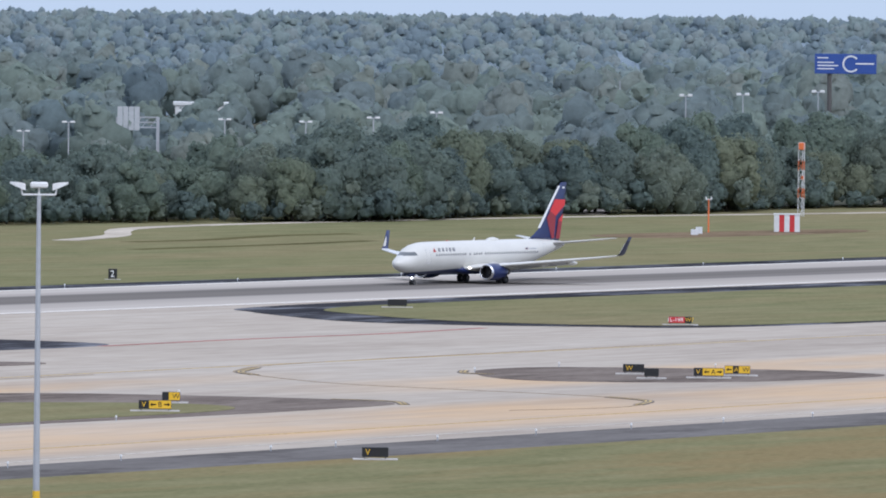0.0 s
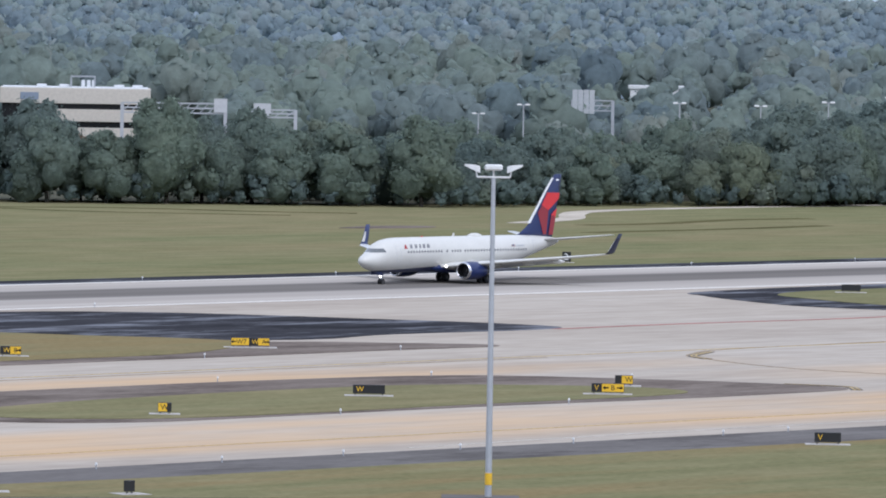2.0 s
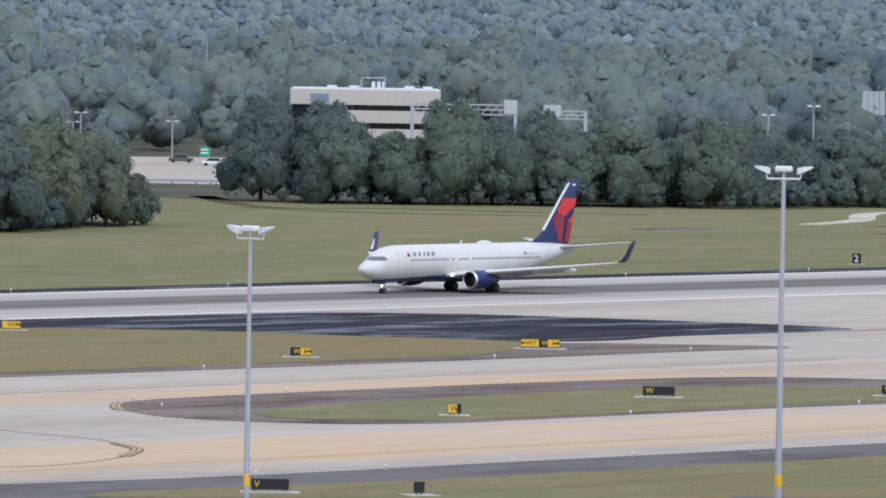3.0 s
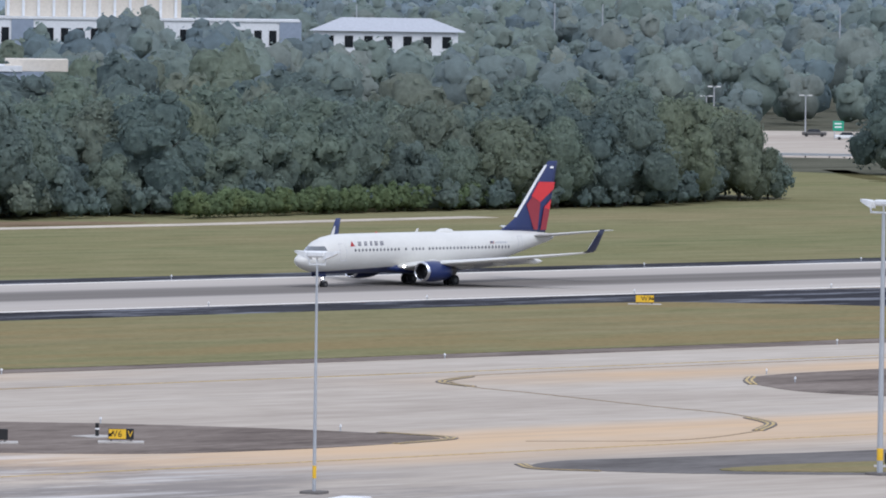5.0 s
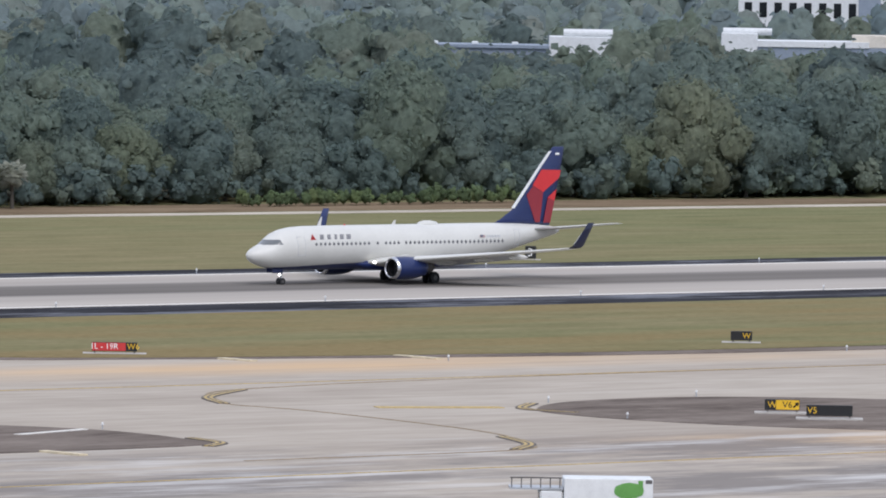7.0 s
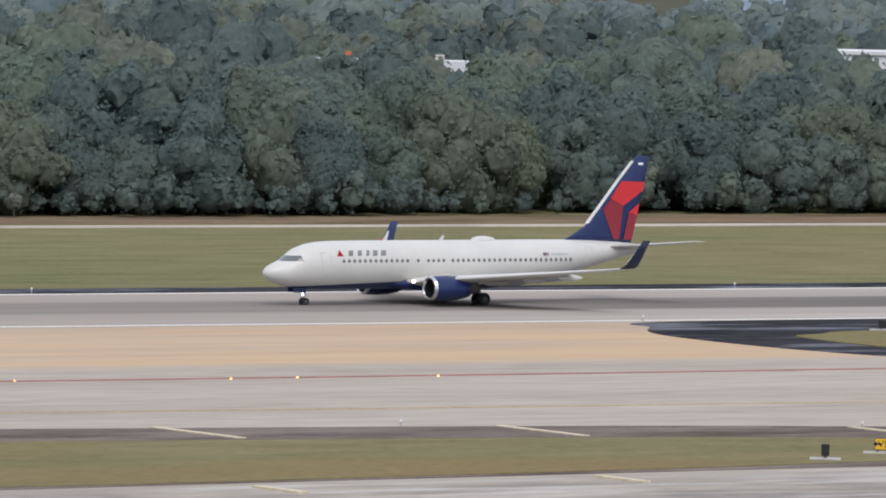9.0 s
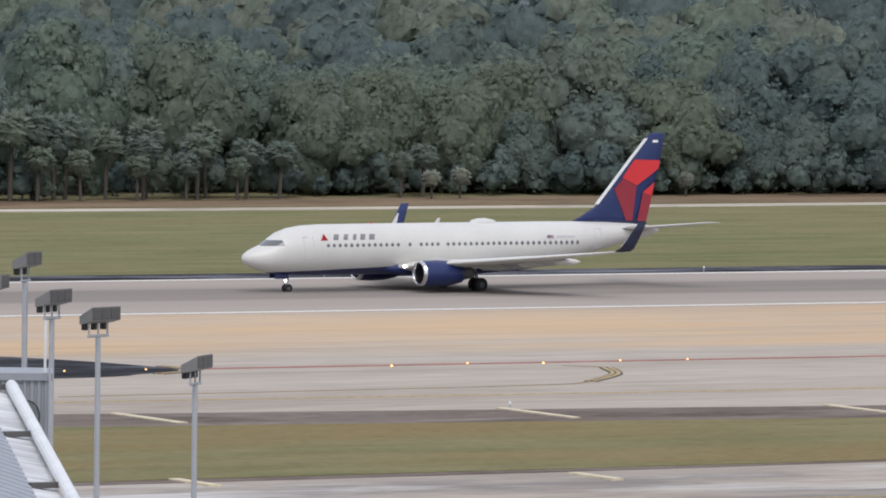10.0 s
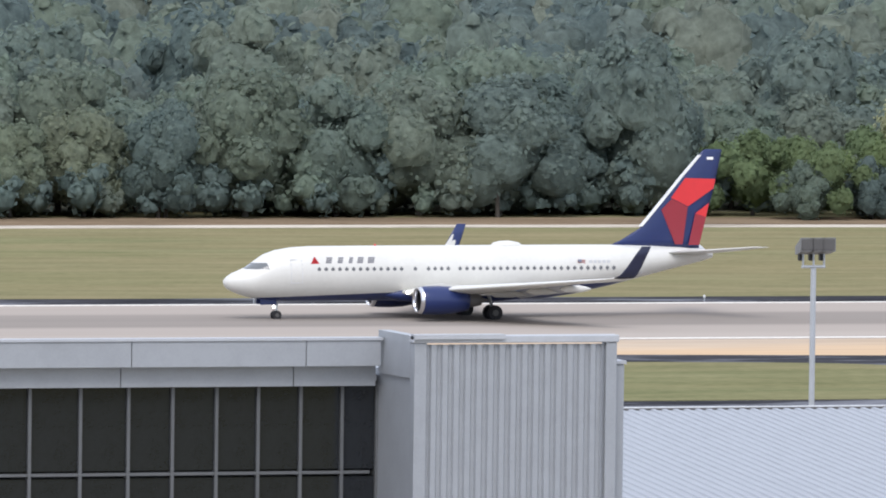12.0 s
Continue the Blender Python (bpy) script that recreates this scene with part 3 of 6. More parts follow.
def airliner():
    jet = thing("airliner", pose(0, 598.7, 0), "white twin-engined airliner with red and navy fin on the runway", "aircraft")
    body = part("fuselage", fuselage_bm(), [WHITE, NAVY, COCKPIT], jet, "white fuselage with a dark navy belly", True)
    # window rows, doors
    pane = None
    spots = [6.65 + 0.527 * i for i in range(13)] + [14.03] + [15.05 + 0.51 * i for i in range(4)] + [17.5 + 0.525 * i for i in range(24)]
    for side in (-1, 1):
        for x in spots:
            y = side * (body_at(x, 3.77) - 0.004)
            m = Matrix.Translation((NOSE + x, y, 3.77))
            if pane is None:
                bm = box_bm(-0.13, 0.13, -0.02, 0.02, -0.18, 0.18, 0.0)
                bmesh.ops.bevel(bm, geom=[e for e in bm.edges if abs(e.verts[0].co.y - e.verts[1].co.y) > 0.01], offset=0.09, segments=2, affect="EDGES")
                pane = part("window", bm, CABIN_WINDOW, jet)
                pane.matrix_basis = m
            else:
                again(pane, m)
    for side in (-1, 1):
        for x0, x1, z0, z1 in ((4.55, 5.4, 2.75, 4.5), (31.3, 32.0, 3.3, 4.85)):
            bm = bmesh.new()
            for a, b, c, d in ((x0, x0 + 0.04, z0, z1), (x1 - 0.04, x1, z0, z1), (x0, x1, z0, z0 + 0.05), (x0, x1, z1 - 0.04, z1)):
                for k in range(6):
                    u0, u1 = c + (d - c) * k / 6, c + (d - c) * (k + 1) / 6
                    ym = side * body_at((a + b) / 2, (u0 + u1) / 2)
                    box_bm(NOSE + a, NOSE + b, ym - 0.012, ym + 0.012, u0, u1, bm=bm)
            part("door_outline", bm, WING_GREY, jet, "grey outline of a cabin door")
    # plain shapes in the colours of the markings
    for side in (-1, 1):
        for x0, x1, z in ((7.2, 7.75, 4.43), (8.1, 8.6, 4.43), (8.95, 9.35, 4.43), (9.6, 10.15, 4.43), (10.4, 11.0, 4.43)):
            bm = bmesh.new()
            for k in range(3):
                c, d = z - 0.22 + k * 0.147, z - 0.22 + (k + 1) * 0.147
                ym = side * body_at(x0, (c + d) / 2)
                box_bm(NOSE + x0 + 0.06 * k, NOSE + x1 - 0.06 * (2 - k), ym - 0.03, ym + 0.03, c, d, bm=bm)
            part("marking_bar", bm, WINDOW_GREY, jet, "dark grey marking bar")
        bm = bmesh.new()
        y = side * (body_at(6.4, 4.42))
        vs = [bm.verts.new((NOSE + x, y + side * (0.03 - 0.35 * (z - 4.42)), z)) for x, z in ((6.05, 4.18), (6.72, 4.18), (6.38, 4.72))]
        bm.faces.new(vs)
        bmesh.ops.solidify(bm, geom=bm.faces[:], thickness=0.03)
        part("marking_triangle", bm, RED, jet, "small red triangle marking")
        for i in range(5):
            x0 = 27.6 + i * 0.36
            ym = side * body_at(x0, 4.22)
            part("registration_bar", box_bm(NOSE + x0, NOSE + x0 + 0.25, ym - 0.03, ym + 0.03, 4.12, 4.34), WING_GREY, jet, "pale grey registration bar")
        for k in range(4):
            ym = side * body_at(26.9, 4.22)
            part("flag_stripe", box_bm(NOSE + 26.7, NOSE + 27.3, ym - 0.03, ym + 0.03, 4.05 + k * 0.09, 4.1 + k * 0.09), FLAG_RED, jet)
        part("flag_field", box_bm(NOSE + 26.7, NOSE + 26.95, side * 1.83 - 0.035, side * 1.83 + 0.035, 4.22, 4.4), FLAG_BLUE, jet)
    # fin with its coloured panels
    fin = loft_bm([foil(NOSE + x, c, 0, z, t, "z") for x, c, z, t in ((29.3, 7.65, 5.1, 0.24), (30.8, 6.25, 5.75, 0.3), (32.2, 5.05, 6.6, 0.3), (34.7, 3.35, 9.5, 0.24), (37.1, 1.55, 12.4, 0.15), (37.35, 1.25, 12.52, 0.07))])
    part("fin", fin, NAVY, jet, "navy fin", True)
    for side in (-1, 1):
        for nm, mat, pts, y in (("fin_panel", RED, [(35.75, 10.37), (38.15, 10.3), (37.98, 9.58), (36.0, 8.25), (34.65, 8.9)], 0.135), ("fin_panel_dark", DARK_RED, [(34.72, 8.84), (33.88, 7.99), (35.02, 5.4), (35.6, 5.4), (35.97, 8.22)], 0.155),
                                ("fin_panel_small", RED, [(36.57, 7.7), (37.66, 8.5), (37.43, 7.44)], 0.13), ("fin_panel_low", DARK_RED, [(36.57, 7.68), (37.43, 7.42), (36.93, 5.35), (36.07, 5.35)], 0.14)):
            part(nm, plate_bm(pts, side * y, 0.02), mat, jet, "red panel on the fin")
        part("fin_number_bar", plate_bm([(37.45, 11.75), (37.95, 11.75), (37.95, 11.95), (37.45, 11.95)], side * 0.12, 0.02), SIGN_WHITE, jet)
    part("fin_edge", loft_bm([[(NOSE + x - 0.1, -0.08, z), (NOSE + x + 0.12, -0.14 + k * 0.015, z), (NOSE + x + 0.12, 0.14 - k * 0.015, z), (NOSE + x - 0.1, 0.08, z)] for k, (x, z) in enumerate(((32.3, 6.75), (33.8, 8.5), (35.4, 10.4), (36.9, 12.1)))]), LAMP_WHITE, jet, "white leading edge")
    for side in (-1, 1):
        part("tailplane", loft_bm([foil(NOSE + x, c, side * y, z, t) for x, c, y, z, t in ((33.9, 4.0, 0.4, 4.75, 0.35), (35.6, 3.0, 3.2, 5.05, 0.24), (38.0, 1.45, 7.15, 5.5, 0.12))]), WHITE, jet, smooth=True)
        part("wing", wing_bm(side), WHITE if side < 0 else WING_GREY, jet, "pale wing with drooped trailing edge", True)
        part("winglet", winglet_bm(side), NAVY_SHADED if side < 0 else NAVY, jet, "tall navy winglet", True)
        part("winglet_flash", loft_bm([[(NOSE + x, side * (y - 0.09), z), (NOSE + x + c, side * (y - 0.09), z), (NOSE + x + c, side * (y - 0.06), z), (NOSE + x, side * (y - 0.06), z)] for x, c, y, z in ((23.6, 0.5, 17.53, 4.15), (24.0, 0.4, 17.62, 4.7), (24.5, 0.12, 17.74, 5.35))]), WHITE, jet, "pale flash on the winglet's inner face")
        for x, y, l in ((19.3, 4.2, 2.6), (20.6, 8.0, 2.4), (21.9, 11.2, 2.0)):
            z = 1.75 + 0.105 * (y - 1.9)
            part("flap_fairing", lathe_bm([(x - 0.4, 0.04), (x, 0.19), (x + l * 0.5, 0.21), (x + l * 0.8, 0.13), (x + l, 0.02)], (side * y, z), 12, 1.3), WHITE, jet)
        part("flap", loft_bm([[(NOSE + x, side * y, z), (NOSE + x + c, side * y, z - 0.42), (NOSE + x + c * 0.5, side * y, z - 0.05)] for x, c, y, z in ((20.9, 1.3, 2.0, 1.95), (20.9, 1.25, 5.9, 2.4), (22.6, 1.0, 11.2, 3.0))]), WING_GREY, jet)
        cy, cz = side * 4.83, 1.62
        nac = part("nacelle", lathe_bm([(13.10, 0.93), (13.25, 1.0), (13.70, 1.06), (14.60, 1.09), (15.60, 1.04), (16.40, 0.9), (16.85, 0.78), (16.87, 0.7)], (cy, cz), squash=0.98), NAVY, jet, "navy engine nacelle", True)
        part("lip", lathe_bm([(13.35, 0.80), (13.10, 0.82), (13.00, 0.88), (13.06, 0.96), (13.28, 1.035)], (cy, cz), squash=0.98), SILVER, nac, "polished metal intake lip", True)
        part("intake", lathe_bm([(13.30, 0.81), (14.00, 0.78), (14.02, 0.02)], (cy, cz)), DARK, nac)
        part("spinner", lathe_bm([(13.60, 0.02), (13.80, 0.15), (14.00, 0.26)], (cy, cz), 16), LAMP_GREY, nac)
        part("exhaust", lathe_bm([(16.60, 0.62), (17.50, 0.5), (17.90, 0.42), (17.90, 0.25), (18.50, 0.03)], (cy, cz)), LAMP_GREY, nac, smooth=True)
        part("pylon", loft_bm([[(NOSE + x, cy - w, z0), (NOSE + x, cy + w, z0), (NOSE + x, cy + w, z1), (NOSE + x, cy - w, z1)] for x, w, z0, z1 in ((13.6, 0.05, 2.55, 2.72), (15, 0.17, 2.2, 2.85), (17.5, 0.17, 1.9, 2.4), (19.2, 0.04, 2.0, 2.2))]), WHITE, jet)
        part("strake", box_bm(NOSE + 14.0, NOSE + 15.0, cy - side * 0.9 - 0.02, cy - side * 0.9 + 0.02, 2.2, 2.5), WHITE, nac)
        part("belly_fairing", lathe_bm([(11.5, 0.05), (13, 0.7), (16, 0.95), (20, 0.9), (23.5, 0.5), (25.5, 0.05)], (side * 0.95, 1.85), 16, 0.7), NAVY, jet, smooth=True)
        gear = part("main_gear", tube_bm((15.7, side * 2.86, 0.55), (15.3, side * 2.6, 2.1), 0.13), GALV, jet)
        tube_bm_ = tube_bm((15.6, side * 2.4, 0.56), (15.6, side * 3.3, 0.56), 0.1)
        part("axle", tube_bm_, GALV, gear)
        wheel(gear, 15.6, side * 2.43, 0.56, 0.42)
        wheel(gear, 15.6, side * 3.29, 0.56, 0.42)
        part("landing_light", tube_bm((NOSE + 13.4, side * 2.25, 2.05), (NOSE + 13.25, side * 2.25, 2.05), 0.11, seg=14), LANDING_LIGHT, jet, "lit landing light")
    ng = part("nose_gear", tube_bm((0, 0, 0.35), (0.1, 0, 1.5), 0.08), GALV, jet)
    part("axle", tube_bm((0, -0.3, 0.35), (0, 0.3, 0.35), 0.06), GALV, ng)
    part("gear_door", box_bm(-1.35, -0.1, -0.42, -0.38, 1.12, 1.6, 0.02), NAVY, ng)
    part("gear_door", box_bm(-1.35, -0.1, 0.38, 0.42, 1.12, 1.6, 0.02), NAVY, ng)
    part("taxi_light", tube_bm((-0.12, 0, 0.95), (-0.2, 0, 0.95), 0.09), LANDING_LIGHT, ng, "lit taxi light")
    wheel(ng, 0, -0.2, 0.34, 0.2)
    wheel(ng, 0, 0.2, 0.34, 0.2)
    part("antenna_dome", lathe_bm([(20.5, 0.02), (20.8, 0.35), (21.3, 0.5), (22.0, 0.52), (22.7, 0.35), (23.1, 0.02)], (0, 5.35), 20, 0.75), WHITE, jet, smooth=True)
    part("antenna_blade", plate_bm([(17.3, 5.38), (17.75, 5.38), (17.85, 5.8), (17.65, 5.8)], 0, 0.05), WHITE, jet)
    part("beacon", tube_bm((NOSE + 11.6, 0, 5.4), (NOSE + 11.6, 0, 5.55), 0.1, 0.05), RED, jet)
    jet.scale = (1.015, 1.015, 0.99)
    return jet


JET = airliner()


# ---- trees ----
def lobes_of(rng, h, spread, low, count, big=1.0):
    """Rounded masses that make up a crown: a few large ones over a dome, small ones on their skins; centres and radii."""
    c = [(0.0, 0.0, h * 0.42, min(spread * 0.7, h * 0.34))]
    large = max(4, int(count * 0.42))
    turn = rng.uniform(0, 6.28)
    for i in range(large):
        u = (i + rng.uniform(0.1, 0.9)) / large
        a = turn + i * 2.4 + rng.uniform(-0.5, 0.5)
        r = h * rng.uniform(0.135, 0.25) * big
        wide = spread * math.sqrt(max(0.04, 1 - (max(0.0, u - 0.25) / 0.8) ** 2)) * rng.uniform(0.8, 1.08)
        z = h * (low + 0.12 + (0.8 - low) * u) * rng.uniform(0.93, 1.07)
        d = max(0.0, wide - r * 0.7) * rng.uniform(0.78, 1.06)
        c.append((d * math.cos(a), d * math.sin(a), min(z, h * 1.03 - r), r))
    for i in range(max(0, count - large)):
        x, y, z, r = c[1 + int(rng.integers(0, large))]
        out = math.atan2(y, x) + rng.uniform(-1.3, 1.3)
        el = rng.uniform(-0.25, 1.45)
        s = h * rng.uniform(0.055, 0.12) * big
        k = r * rng.uniform(0.7, 1.0)
        c.append((x + k * math.cos(out) * math.cos(el), y + k * math.sin(out) * math.cos(el), z + k * math.sin(el), s))
    return np.array(c)


def inside(p, lobes, own, depth):
    """Which points lie within another mass of the crown than their own."""
    d = np.linalg.norm(p[:, None, :] - lobes[None, :, :3], axis=2) < lobes[None, :, 3] * depth
    d[np.arange(len(p)), own] = False
    return d.any(1)


def ball(subdivisions):
    bm = bmesh.new()
    bmesh.ops.create_icosphere(bm, subdivisions=subdivisions, radius=1.0)
    v, f = np.array([q.co[:] for q in bm.verts]), np.array([[q.index for q in x.verts] for x in bm.faces])
    bm.free()
    return v, f


BALLS = {i: ball(i) for i in (1, 2, 3)}


def leaf_cloud(rng, lobes, count, size, core=True, wispy=0.0, up=0.0, fine=1):
    """Leaf sprays on the outer skin of the lobes, over closed masses of foliage; returns vertices, faces and soft normals."""
    many = count * 3
    w = lobes[:, 3] ** 2
    k = rng.choice(len(lobes), many, p=w / w.sum())
    d = rng.normal(size=(many, 3))
    d[:, 2] = np.where(rng.random(many) < 0.35, np.abs(d[:, 2]), d[:, 2]) + up
    d /= np.linalg.norm(d, axis=1)[:, None]
    r = lobes[k, 3] * (0.97 + rng.normal(size=many) * (0.09 + 0.25 * wispy))
    p = lobes[k, :3] + d * r[:, None]
    good = ~inside(p, lobes, k, 0.93) & (p[:, 2] > 0.15)
    p, d = p[good][:count], d[good][:count]
    count = len(p)
    nrm = d + rng.normal(size=(count, 3)) * 0.45
    nrm /= np.linalg.norm(nrm, axis=1)[:, None]
    t = np.cross(nrm, rng.normal(size=(count, 3)))
    t /= np.linalg.norm(t, axis=1)[:, None] + 1e-9
    b = np.cross(nrm, t)
    s = size * rng.uniform(0.5, 1.4, count)[:, None]
    e = rng.uniform(0.45, 1.0, count)[:, None]
    q = np.stack([p + t * s, p + b * s * e + nrm * s * 0.25, p - t * s * 0.9, p - b * s * e + nrm * s * 0.15], 1).reshape(-1, 3)
    mid = lobes[:, :3].mean(0) * (1, 1, 0.8)
    out = p - mid
    out /= np.linalg.norm(out, axis=1)[:, None] + 1e-9
    soft = np.repeat(0.4 * d + 0.7 * out + 0.4 * nrm + np.array([0, 0, 0.2]), 4, axis=0)
    vs, fs, ns, base = [q], [np.arange(len(q)).reshape(-1, 4)], [soft], len(q)
    if core:
        cut = np.median(lobes[:, 3])
        for i, L in enumerate(lobes):
            iv, it = BALLS[max(1, fine - 1)] if L[3] <= cut or fine == 3 else BALLS[fine]
            ph = rng.uniform(0, 6.28, 3)
            wave = 1 + 0.1 * np.sin(iv @ np.array([4.1, 2.3, 3.1]) + ph[0]) + 0.1 * np.sin(iv @ np.array([-2.9, 5.3, 1.7]) * 1.6 + ph[1])
            v = iv * (L[3] * 0.9 * wave * rng.uniform(0.93, 1.07, len(iv)))[:, None] + L[:3]
            v[:, 2] = np.maximum(v[:, 2], 0.05)
            hid = inside(v, lobes, np.full(len(v), i), 0.7) | (v[:, 2] < 0.1)
            face = it[~hid[it].all(1)]
            if not len(face):
                continue
            used, back = np.unique(face, return_inverse=True)
            face = back.reshape(-1, 3)
            far_out = v[used] - mid
            far_out /= np.linalg.norm(far_out, axis=1)[:, None] + 1e-9
            vs.append(v[used])
            ns.append(0.38 * iv[used] + 0.75 * far_out + rng.normal(size=(len(used), 3)) * 0.15 + np.array([0, 0, 0.15]))
            fs.append(np.concatenate([face, face[:, 2:3]], 1) + base)
            base += len(used)
    return np.concatenate(vs), np.concatenate(fs), np.concatenate(ns)


def mesh_of(name, v, f, material, normals=None, tone=None):
    """A mesh from vertices and faces; a face that names its last corner twice is a triangle."""
    tri = f[:, 2] == f[:, 3]
    idx = np.concatenate([f[~tri].ravel(), f[tri][:, :3].ravel()]).astype(np.int32)
    n4, n3 = int((~tri).sum()), int(tri.sum())
    me = bpy.data.meshes.new(name)
    me.vertices.add(len(v))
    me.vertices.foreach_set("co", np.ascontiguousarray(v, dtype=np.float32).ravel())
    me.loops.add(len(idx))
    me.loops.foreach_set("vertex_index", idx)
    me.polygons.add(n4 + n3)
    me.polygons.foreach_set("loop_start", np.concatenate([np.arange(n4) * 4, n4 * 4 + np.arange(n3) * 3]).astype(np.int32))
    me.materials.append(material)
    me.update(calc_edges=True)
    if tone is not None:
        me.attributes.new("tone", "FLOAT", "POINT").data.foreach_set("value", tone.astype(np.float32))
    if normals is not None:
        me.polygons.foreach_set("use_smooth", np.ones(n4 + n3, dtype=bool))
        n = normals / (np.linalg.norm(normals, axis=1)[:, None] + 1e-9)
        at = me.attributes.new("custom_normal", "FLOAT_VECTOR", "POINT")
        at.data.foreach_set("vector", np.ascontiguousarray(n, dtype=np.float32).ravel())
    return me


def trunk_bm(rng, h, spread):
    bm = tube_bm((0, 0, -0.2), (rng.uniform(-0.3, 0.3), rng.uniform(-0.3, 0.3), h * 0.5), 0.028 * h, 0.014 * h, 8)
    for i in range(5):
        a = i * 1.26 + rng.uniform(-0.4, 0.4)
        z = h * rng.uniform(0.22, 0.45)
        tube_bm((0, 0, z), (math.cos(a) * spread * 0.6, math.sin(a) * spread * 0.6, z + h * rng.uniform(0.15, 0.35)), 0.012 * h, 0.004 * h, 6, bm)
    return bm


def tree(seed, h, spread, low, leaves, size, material, label, category="tree", lobes=17, wispy=0.0, core=True):
    rng = np.random.default_rng(seed)
    t = thing("tree", pose(0, 0, 0), label, category, "trees at the edge of the wood")
    part("trunk", trunk_bm(rng, h, spread), BARK, t)
    v, f, n = leaf_cloud(rng, lobes_of(rng, h, spread, low, lobes), leaves, size, core, wispy, 0.05, 3)
    crown = new("crown", mesh_of("crown", v, f, material, n))
    crown.parent = t
    return t


# ground colour blued to carry the haze of the far distance
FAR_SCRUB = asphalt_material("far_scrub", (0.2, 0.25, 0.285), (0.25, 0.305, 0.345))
LITTER = asphalt_material("leaf_litter", (0.07, 0.075, 0.055), (0.13, 0.125, 0.095))
OAK = "dense dark green oak at the edge of the wood"
KINDS = [tree(1, 13.0, 6.8, 0.04, 2300, 0.29, LEAF, OAK, lobes=30, wispy=0.22), tree(2, 12.0, 6.2, 0.03, 2300, 0.29, LEAF, OAK, lobes=30, wispy=0.22), tree(3, 13.8, 6.0, 0.05, 2300, 0.29, LEAF, OAK, lobes=30, wispy=0.22), tree(4, 10.5, 6.6, 0.03, 2300, 0.29, LEAF, OAK, lobes=30, wispy=0.22),
         tree(5, 12.0, 6.0, 0.04, 2300, 0.29, LEAF_OLIVE, "olive-green broadleaf tree at the edge of the wood", lobes=30, wispy=0.22), tree(6, 12.6, 6.4, 0.04, 2300, 0.29, LEAF, OAK, lobes=30, wispy=0.22)]
GREYS = [tree(11, 12.5, 6.4, 0.06, 4500, 0.28, LEAF_GREY, "pale grey half-bare tree with thin twigs", lobes=34, wispy=0.3), tree(12, 11.5, 6.0, 0.05, 4500, 0.28, LEAF_YELLOW, "yellow-green broadleaf tree at the edge of the wood", lobes=34, wispy=0.3)]
FRESH = tree(13, 7.0, 5.5, 0.02, 2500, 0.22, LEAF_FRESH, "fresh green bush at the edge of the wood", "bush", lobes=20)
RUSTY = tree(14, 12.5, 6.0, 0.06, 2000, 0.34, LEAF_RUST, "rust-brown tree standing among green oaks", lobes=22)


def front(x):
    """Where the wood begins, along the airfield."""
    if x < 905:
        return 770 + 3 * math.sin(x * 0.05) + (max(0, x - 820) * 0.14)
    if x < 1008:
        return None
    if x < 1060:
        return 856 - (x - 1008) * 0.85
    return 812 - min(22, (x - 1060) * 0.35) + 4 * math.sin(x * 0.07)


def plant(k, x, y, s, tall=1.0, used=set()):
    m = pose(x, y, 0, 0, 0, (x * 37.7 + y * 11.3) % 360) @ Matrix.Diagonal((s, s, s * tall, 1))
    if k.name not in used:
        used.add(k.name)
        k.matrix_basis = m
        return k
    c = copy_thing(k, m)
    c.scale = (s, s, s * tall)
    return c


for x, y, s in ((334, 762, 1.12), (341, 766, 1.15), (349, 764, 1.02), (356, 766, 0.86), (338, 772, 1.1), (347, 774, 1.05)):
    plant(GREYS[0], x, y, s)
for x, y, s in ((298, 769, 0.95), (305, 772, 1.0), (312, 770, 1.06), (319, 771, 1.08), (326, 768, 1.1), (309, 778, 1.0), (322, 779, 1.0)):
    plant(GREYS[1], x, y, s)
for x, y, s in ((284, 762, 1.05), (290, 763, 1.0), (280, 768, 1.1), (293, 770, 1.15)):
    plant(FRESH, x, y, s)
for i in range(12):
    plant(KINDS[i % 6], 282 + i * 7.2, 759.5 + (i % 3) * 0.8, 0.4 + 0.06 * (i % 4))
for x, y, s in ((905, 1215, 0.9), (1010, 1120, 1.0), (930, 1250, 1.0), (1085, 1130, 1.0), (1030, 850, 0.8), (470, 1010, 0.6)):
    plant(RUSTY, x, y, s)
rng = np.random.default_rng(7)
spots = []
for row, back in enumerate((0, 9.0)):
    x = 120.0 + row * 3
    while x < 1330:
        y = front(x)
        if y is not None and not (276 < x < 362 and row == 0) and not (364 < x < 406 and row == 0):
            spots.append((x, y + back + rng.uniform(-2, 2), row))
        x += rng.uniform(7.0, 9.6)
for x, y, row in spots:
    # shrinks trees on these bearings so the gantries show in the camera's view
    view_shrink = 0.84 if x > 1062 and x / y < math.tan(radians(55)) else 1.0
    plant(KINDS[int(rng.integers(0, 6))], x, y, view_shrink * ((0.5 + 0.62 * rng.random() ** 0.7) if row == 0 else rng.uniform(0.8, 1.2)), rng.uniform(0.86, 1.12))


